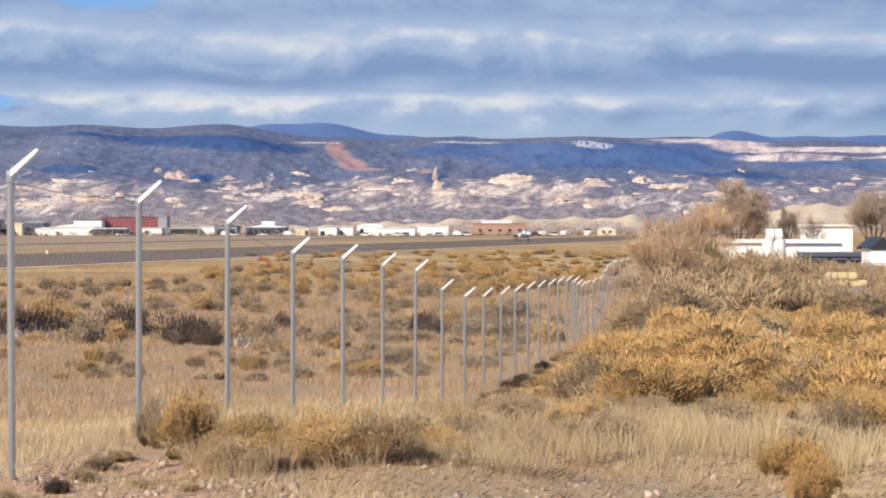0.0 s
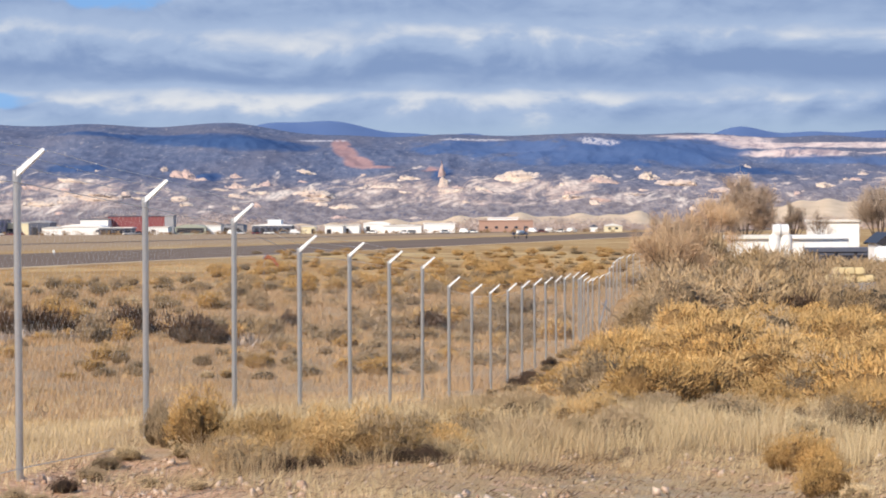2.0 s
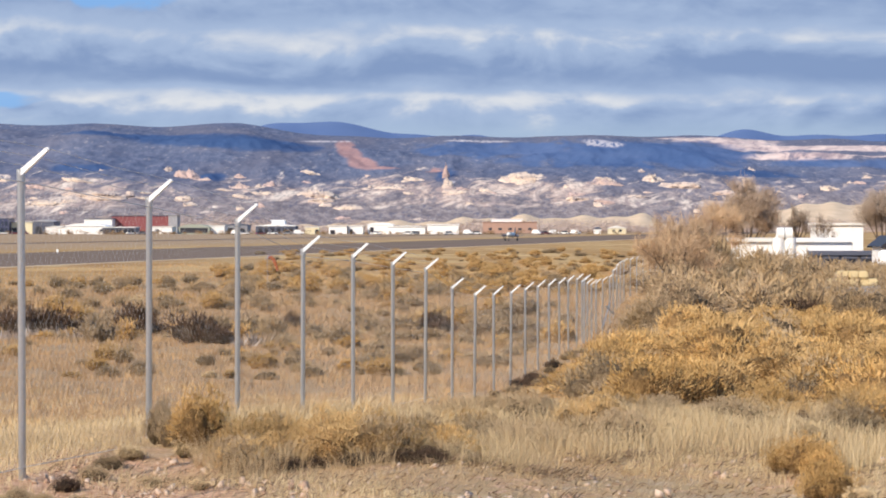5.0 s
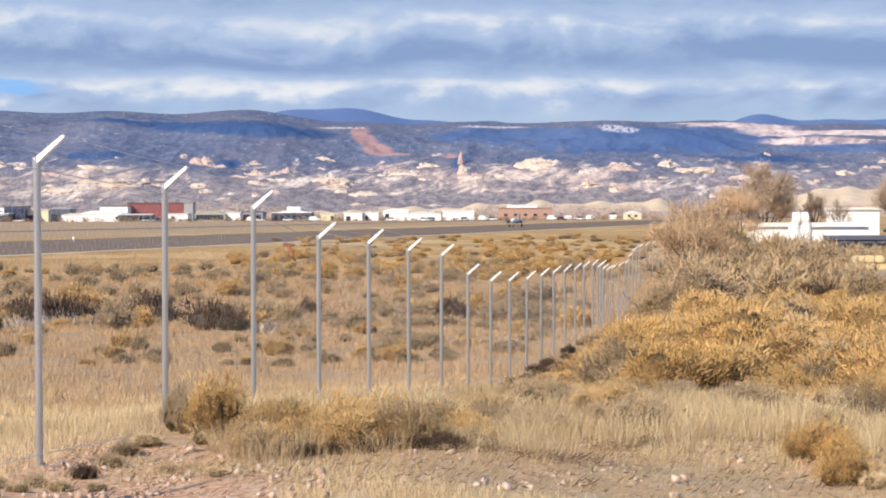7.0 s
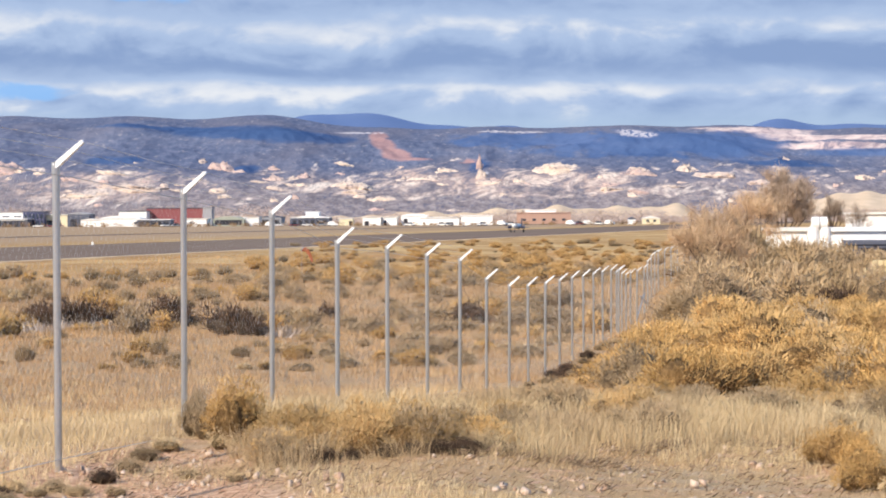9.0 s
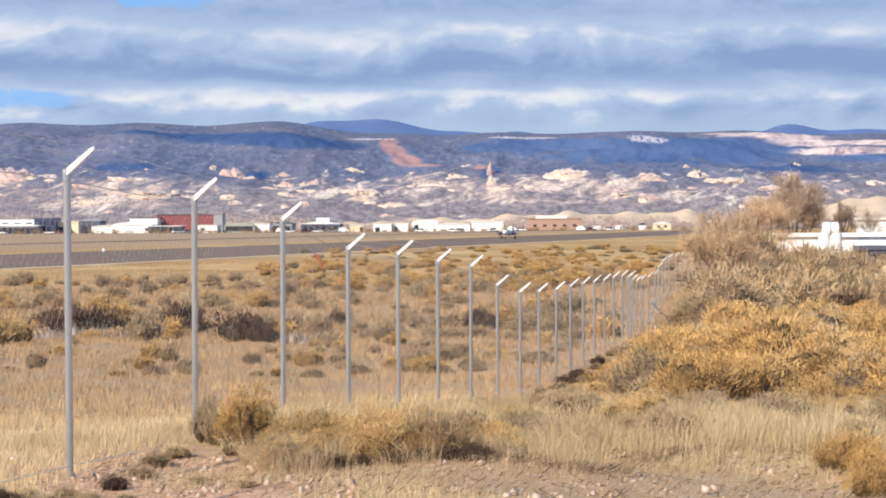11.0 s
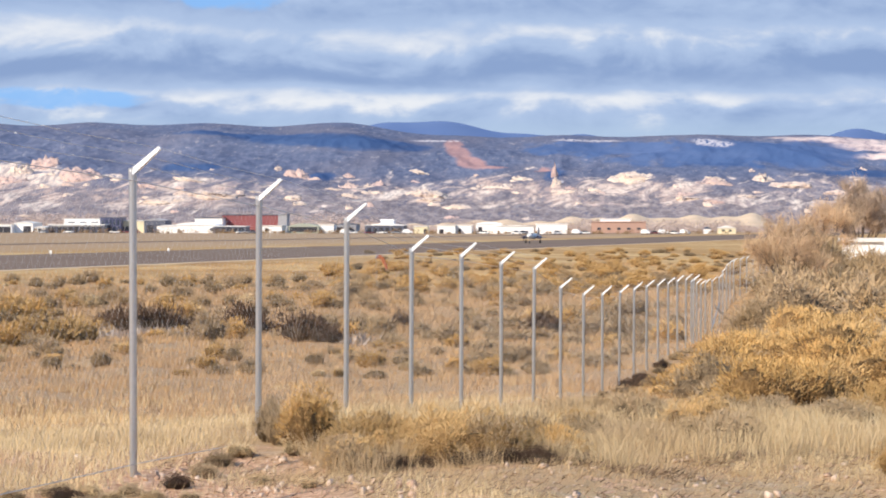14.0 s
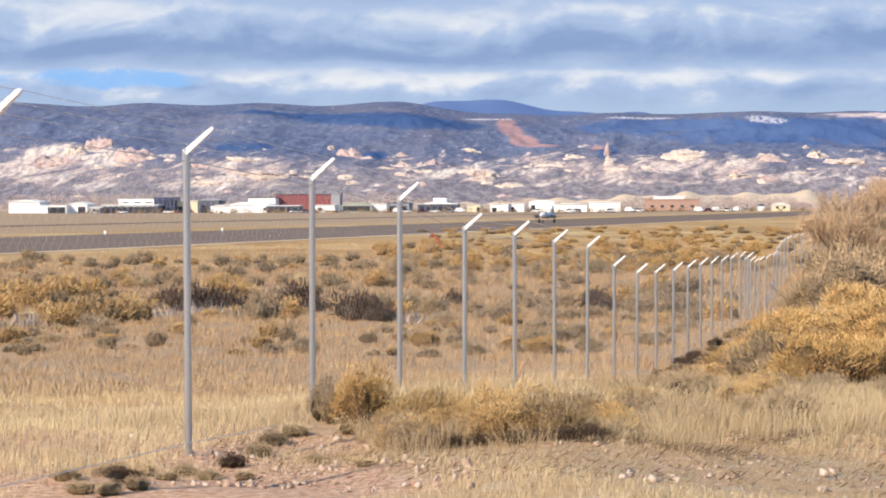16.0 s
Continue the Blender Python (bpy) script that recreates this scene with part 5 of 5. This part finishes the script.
    slope = list(chunks)
    chunks.clear()
    tufts(11000, 13, 30, -0.36, -0.06, 9, 0.105, 0.0034, 0.11, lambda x, y, p: x < fence_x(y) - 0.1)
    tufts(7500, 28, 50, -0.36, 0.0, 6, 0.16, 0.009, 0.16, lambda x, y, p: (x < fence_x(y) - 0.2) & (p > (y - 34) / 16), plain=True)
    co, tr = joined(chunks)
    tagged(new("meadow_grass", arrays_mesh("meadow_grass", co, tr, MAT["meadow"])), "pale cured grass behind the fence", "grass", kind="stuff")
    chunks.clear()
    tufts(21000, 38, 112, -0.36, 0.12, 6, 0.23, 0.015, 0.20, lambda x, y, p: (x < fence_x(y) - 0.2) & (p > 0.25), plain=True)
    tufts(15000, 78, 128, -0.36, 0.09, 7, 0.34, 0.022, 0.32, lambda x, y, p: (x < fence_x(y) - 0.5) & (p > 0.42), plain=True)
    co, tr = joined(chunks)
    tagged(new("low_brush", arrays_mesh("low_brush", co, tr, MAT["lowbrush"])), "low grey-brown brush in the hollow", "brush", kind="stuff")
    chunks.clear()
    tufts(12000, 24, 60, -0.36, 0.26, 8, 0.16, 0.0065, 0.16, lambda x, y, p: p > 0.05, plain=True)
    tufts(14000, 60, 130, -0.36, 0.27, 5, 0.17, 0.02, 0.3, lambda x, y, p: p > 0.05, plain=True)
    tufts(9000, 125, 235, -0.36, 0.2, 4, 0.16, 0.06, 0.6, lambda x, y, p: (p > 0.2) & (np.abs((x * RUN.y - (y - 495) * RUN.x)) > 30), plain=True)
    co, tr = joined(chunks)
    tagged(new("field_grass", arrays_mesh("field_grass", co, tr, MAT["field"])), "rank brown grass across the airfield", "grass", kind="stuff")
    co, tr = joined(slope)
    tagged(new("dry_grass", arrays_mesh("dry_grass", co, tr, MAT["straw"])), "dry straw-coloured bunch grass", "grass", kind="stuff")


make_grass()


def make_stones():
    """Broken pale stone on the bare soil, and a few larger pieces."""
    chunks = []
    for n in range(1900):
        y = float(DICE.uniform(12.6, 16.3))
        x = float(DICE.normal(-0.118, 0.035) * y) if n < 800 else float(DICE.uniform(-0.25, 0.24) * y)
        s = 0.006 + 0.036 * float(DICE.uniform()) ** 4
        if math.sin(5.3 * x + 1.9 * y) + math.sin(3.1 * y - 4.7 * x) < -0.3:
            continue
        v = DICE.normal(size=(8, 3))
        v = v / np.linalg.norm(v, axis=1, keepdims=True) * DICE.uniform(0.6, 1.3, 3) * s
        bm = bmesh.new()
        for p in v:
            bm.verts.new(p)
        bmesh.ops.convex_hull(bm, input=bm.verts)
        bm.verts.index_update()
        bmesh.ops.triangulate(bm, faces=bm.faces)
        co = np.array([q.co[:] for q in bm.verts]) + np.array((x, y, float(lie(x, y)) + s * 0.25))
        tr = np.array([[q.index for q in f.verts] for f in bm.faces])
        bm.free()
        chunks.append((co, tr))
    co, tr = joined(chunks)
    tagged(new("broken_stones", arrays_mesh("broken_stones", co, tr, MAT["stone"])), "pale pink broken stones on bare soil", "stones", kind="stuff")


make_stones()


def make_litter():
    """Dead sticks and stalks washed into low heaps on the near slope."""
    n = 4600
    b = np.concatenate([DICE.normal(95, 22, 700), DICE.normal(40, 14, 300), DICE.uniform(-190, 235, 3600)])
    y = np.where(np.arange(n) < 700, 15.9 + 0.9 * np.sin(b / 14) * 0.3, 14.6) + DICE.normal(size=n) * 0.12
    y = np.where(np.arange(n) >= 1000, DICE.uniform(12.8, 16.2, n), y)
    x = b * y / 1000
    turn = DICE.normal(0, 0.5, n)
    l = DICE.uniform(0.012, 0.07, n)
    root = np.stack([x, y, lie(x, y) + DICE.uniform(0.0, 0.05, n)], 1)
    tip = root + np.stack([np.cos(turn) * l, np.sin(turn) * l, DICE.uniform(-0.02, 0.05, n)], 1)
    co, tr = blades(root, tip, DICE.uniform(0.003, 0.011, n))
    tagged(new("stick_litter", arrays_mesh("stick_litter", co, tr, MAT["litter"])), "dark dead sticks scattered on dry ground", "sticks", kind="stuff")


make_litter()


def make_crowned_tree(name, label, place, width, height, foot, twig_mat, twigs, seed, trunk_r=0.2, stretch=1.0, fine=1.0):
    """A leafless tree with a full crown: forked trunk, limbs to each lobe, and a haze of fine twigs."""
    rng = random.Random(seed)
    thing = tagged(new(name), label, "tree")
    thing.matrix_basis = Matrix.Translation(place)
    lobes = []
    for i in range(11):
        a, q = i * 2.4 + rng.uniform(0, 0.8), math.sqrt((i + 0.3) / 11)
        up = foot + (height - foot) * (0.22 + 0.58 * math.sqrt(1 - q * q) * rng.uniform(0.6, 1.1) + (0.16 if i % 2 else 0.0))
        lobes.append(Vector((math.cos(a) * q * width * 0.36, math.sin(a) * q * width * 0.36, up)))
    fork = Vector((rng.uniform(-0.04, 0.04) * width, 0, foot * 0.8))
    part("trunk", tubed((0, 0, -0.3), fork, trunk_r, trunk_r * 0.75, sides=10, cap=False), MAT["bark"], thing)
    limbs = bmesh.new()
    roots, tips = [], []
    for c in lobes:
        mid = fork.lerp(c, 0.5) + Vector((rng.uniform(-0.05, 0.05) * width, 0, -0.03 * height))
        tube(limbs, fork, mid, trunk_r * 0.5, trunk_r * 0.3, sides=6, cap=False)
        tube(limbs, mid, c, trunk_r * 0.3, trunk_r * 0.14, sides=5, cap=False)
        for j in range(9):
            w = Vector((rng.gauss(0, 1), rng.gauss(0, 1), rng.gauss(0.5, 0.8))).normalized() * width * 0.17
            w.z *= stretch
            p = mid.lerp(c, rng.uniform(0.3, 1.0))
            tube(limbs, p, c + w, trunk_r * 0.12, trunk_r * 0.04, sides=4, cap=False)
            roots.append(p)
            tips.append(c + w)
    part("branchwork", limbs, MAT["bark"], thing)
    a, b = np.array([p[:] for p in roots]), np.array([p[:] for p in tips])
    pick = DICE.integers(len(a), size=twigs)
    base = a[pick] + (b - a)[pick] * DICE.uniform(0.35, 1.1, (twigs, 1)) + DICE.normal(size=(twigs, 3)) * width * 0.035
    way = (b - a)[pick] / np.linalg.norm((b - a)[pick], axis=1, keepdims=True) * 0.7 + DICE.normal(size=(twigs, 3)) * 0.6 + np.array((0, 0, 0.35))
    end = base + way * (width * 0.06 * DICE.uniform(0.5, 1.3, twigs))[:, None]
    c = new("crown", arrays_mesh("crown", *spikes(base, end, width * 0.0055 * fine * DICE.uniform(0.6, 1.4, twigs)), MAT[twig_mat]))
    c.parent = thing
    return thing


make_crowned_tree("tree", "small spreading tree with rust-brown dry leaves", at(106, 96), 4.2, 3.7, 1.0, "rust", 8000, 3, 0.10)
make_crowned_tree("tree", "tangled bare tree with rusty twigs", at(98.5, 110), 3.2, 3.7, 0.6, "rust", 7000, 5, 0.09)
make_crowned_tree("tree", "low bare orange-brown tree", at(116, 108), 3.6, 3.3, 0.5, "thicket", 7000, 8, 0.09)
make_crowned_tree("tree", "low rusty tree behind the yard", at(124, 170), 5.2, 6.0, 1.2, "rust", 7000, 17, 0.12)
make_crowned_tree("tree", "broad round grey-brown leafless cottonwood", at(137.5, 250), 8.6, 8.3, 1.2, "umber", 24000, 9, 0.24, 1.1)
make_crowned_tree("tree", "small round brown tree", at(160.5, 260), 3.6, 6.0, 2.2, "umber", 9000, 14, 0.16)
make_crowned_tree("tree", "thin upright pale bare tree", at(172.5, 255), 3.6, 5.6, 1.4, "twig", 3500, 15, 0.12, 1.5)
make_crowned_tree("tree", "broad tan leafless cottonwood", at(200, 240), 6.6, 8.0, 1.4, "twig", 17000, 12, 0.24, 1.1)
make_crowned_tree("tree", "tan leafless cottonwood with thin limbs", at(214, 244), 6.2, 7.4, 1.4, "twig", 12000, 21, 0.22, 1.1)


def make_far_woods():
    """Leafless river woods between the town and the bluffs, too far off to count."""
    n = 700
    b = DICE.uniform(-320, 240, n)
    d = DICE.uniform(1060, 1420, n)
    x, w = b * d / 1000, DICE.uniform(5, 13, n)
    h = DICE.uniform(2.5, 7.5, n) * np.where(np.sin(b / 9) + np.sin(b / 23) > -0.2, 1.0, 0.55) * np.where(b < -95, 1.45, 1.0)
    k = 140
    cx = np.repeat(x, k) + DICE.normal(size=n * k) * np.repeat(w, k) * 0.35
    up = DICE.uniform(0.05, 1, n * k)
    c = np.stack([cx, np.repeat(d, k) + DICE.normal(size=n * k) * 2, PLAIN + up * np.repeat(h, k)], 1)
    co, tr = sprigs(c, 0.45)
    tagged(new("far_woods", arrays_mesh("far_woods", co, tr, MAT["woods"])), "grey leafless woods beyond the airfield", "woods", kind="stuff")

    # low dark hedges and saplings between the hangars
    n, k = 110, 60
    b = np.concatenate([DICE.uniform(-250, -100, 60), DICE.uniform(-100, 90, 50)])
    d = DICE.uniform(905, 934, n)
    w, h = DICE.uniform(0.8, 3.5, n), DICE.uniform(0.6, 2.2, n)
    c = np.stack([np.repeat(b * d / 1000, k) + DICE.normal(size=n * k) * np.repeat(w, k) * 0.4, np.repeat(d, k) + DICE.normal(size=n * k), PLAIN + DICE.uniform(0, 1, n * k) * np.repeat(h, k)], 1)
    co, tr = sprigs(c, 0.3)
    tagged(new("apron_hedges", arrays_mesh("apron_hedges", co, tr, MAT["stem"])), "low dark leafless hedges along the far apron", "hedge", kind="stuff")


make_far_woods()


# ---- keys ----
def motions():
    # the aircraft rolls in along the runway, towards the camera
    rows = []
    for t, b in ((0.0, 37.1), (3.0, 31.3), (5.5, 26.0), (7.0, 22.0), (8.5, 16.6), (9.5, 11.5), (11.0, 5.0), (12.4, -2.1), (13.0, -6.3), (14.0, -13.2), (15.2, -22.8), (16.0, -31.5)):
        y = 495 * RUN.x / RUN.y / (RUN.x / RUN.y - b / 1000)
        rows.append((t, pose(b * y / 1000, y, PLAIN + 0.05, 0, 0, -13.5)))
    walk(plane, rows)
    # the sock sags, stirs and hangs limp again
    bends = ((0.0, (2, 6, 52, 46)), (0.8, (4, 8, 50, 40)), (1.6, (4, 12, 54, 44)), (2.4, (6, 28, 58, 54)), (3.2, (10, 48, 62, 66)), (5.4, (14, 58, 66, 74)), (7.0, (12, 60, 66, 78)),
             (8.5, (14, 54, 62, 70)), (9.7, (10, 58, 68, 78)), (12.0, (14, 60, 72, 80)), (13.5, (12, 56, 66, 76)), (14.8, (10, 50, 64, 72)), (16.0, (6, 46, 64, 72)))
    keyed = [[] for _ in sleeves]
    for t, angles in bends:
        p = Vector((0.03, 0, 1.97))
        for i, a in enumerate(angles):
            keyed[i].append((t, pose(p.x, p.y, p.z, 0, a, 0)))
            p = p + Vector((math.cos(radians(a)), 0, -math.sin(radians(a)))) * 0.27
    for s, r in zip(sleeves, keyed):
        walk(s, r)


motions()
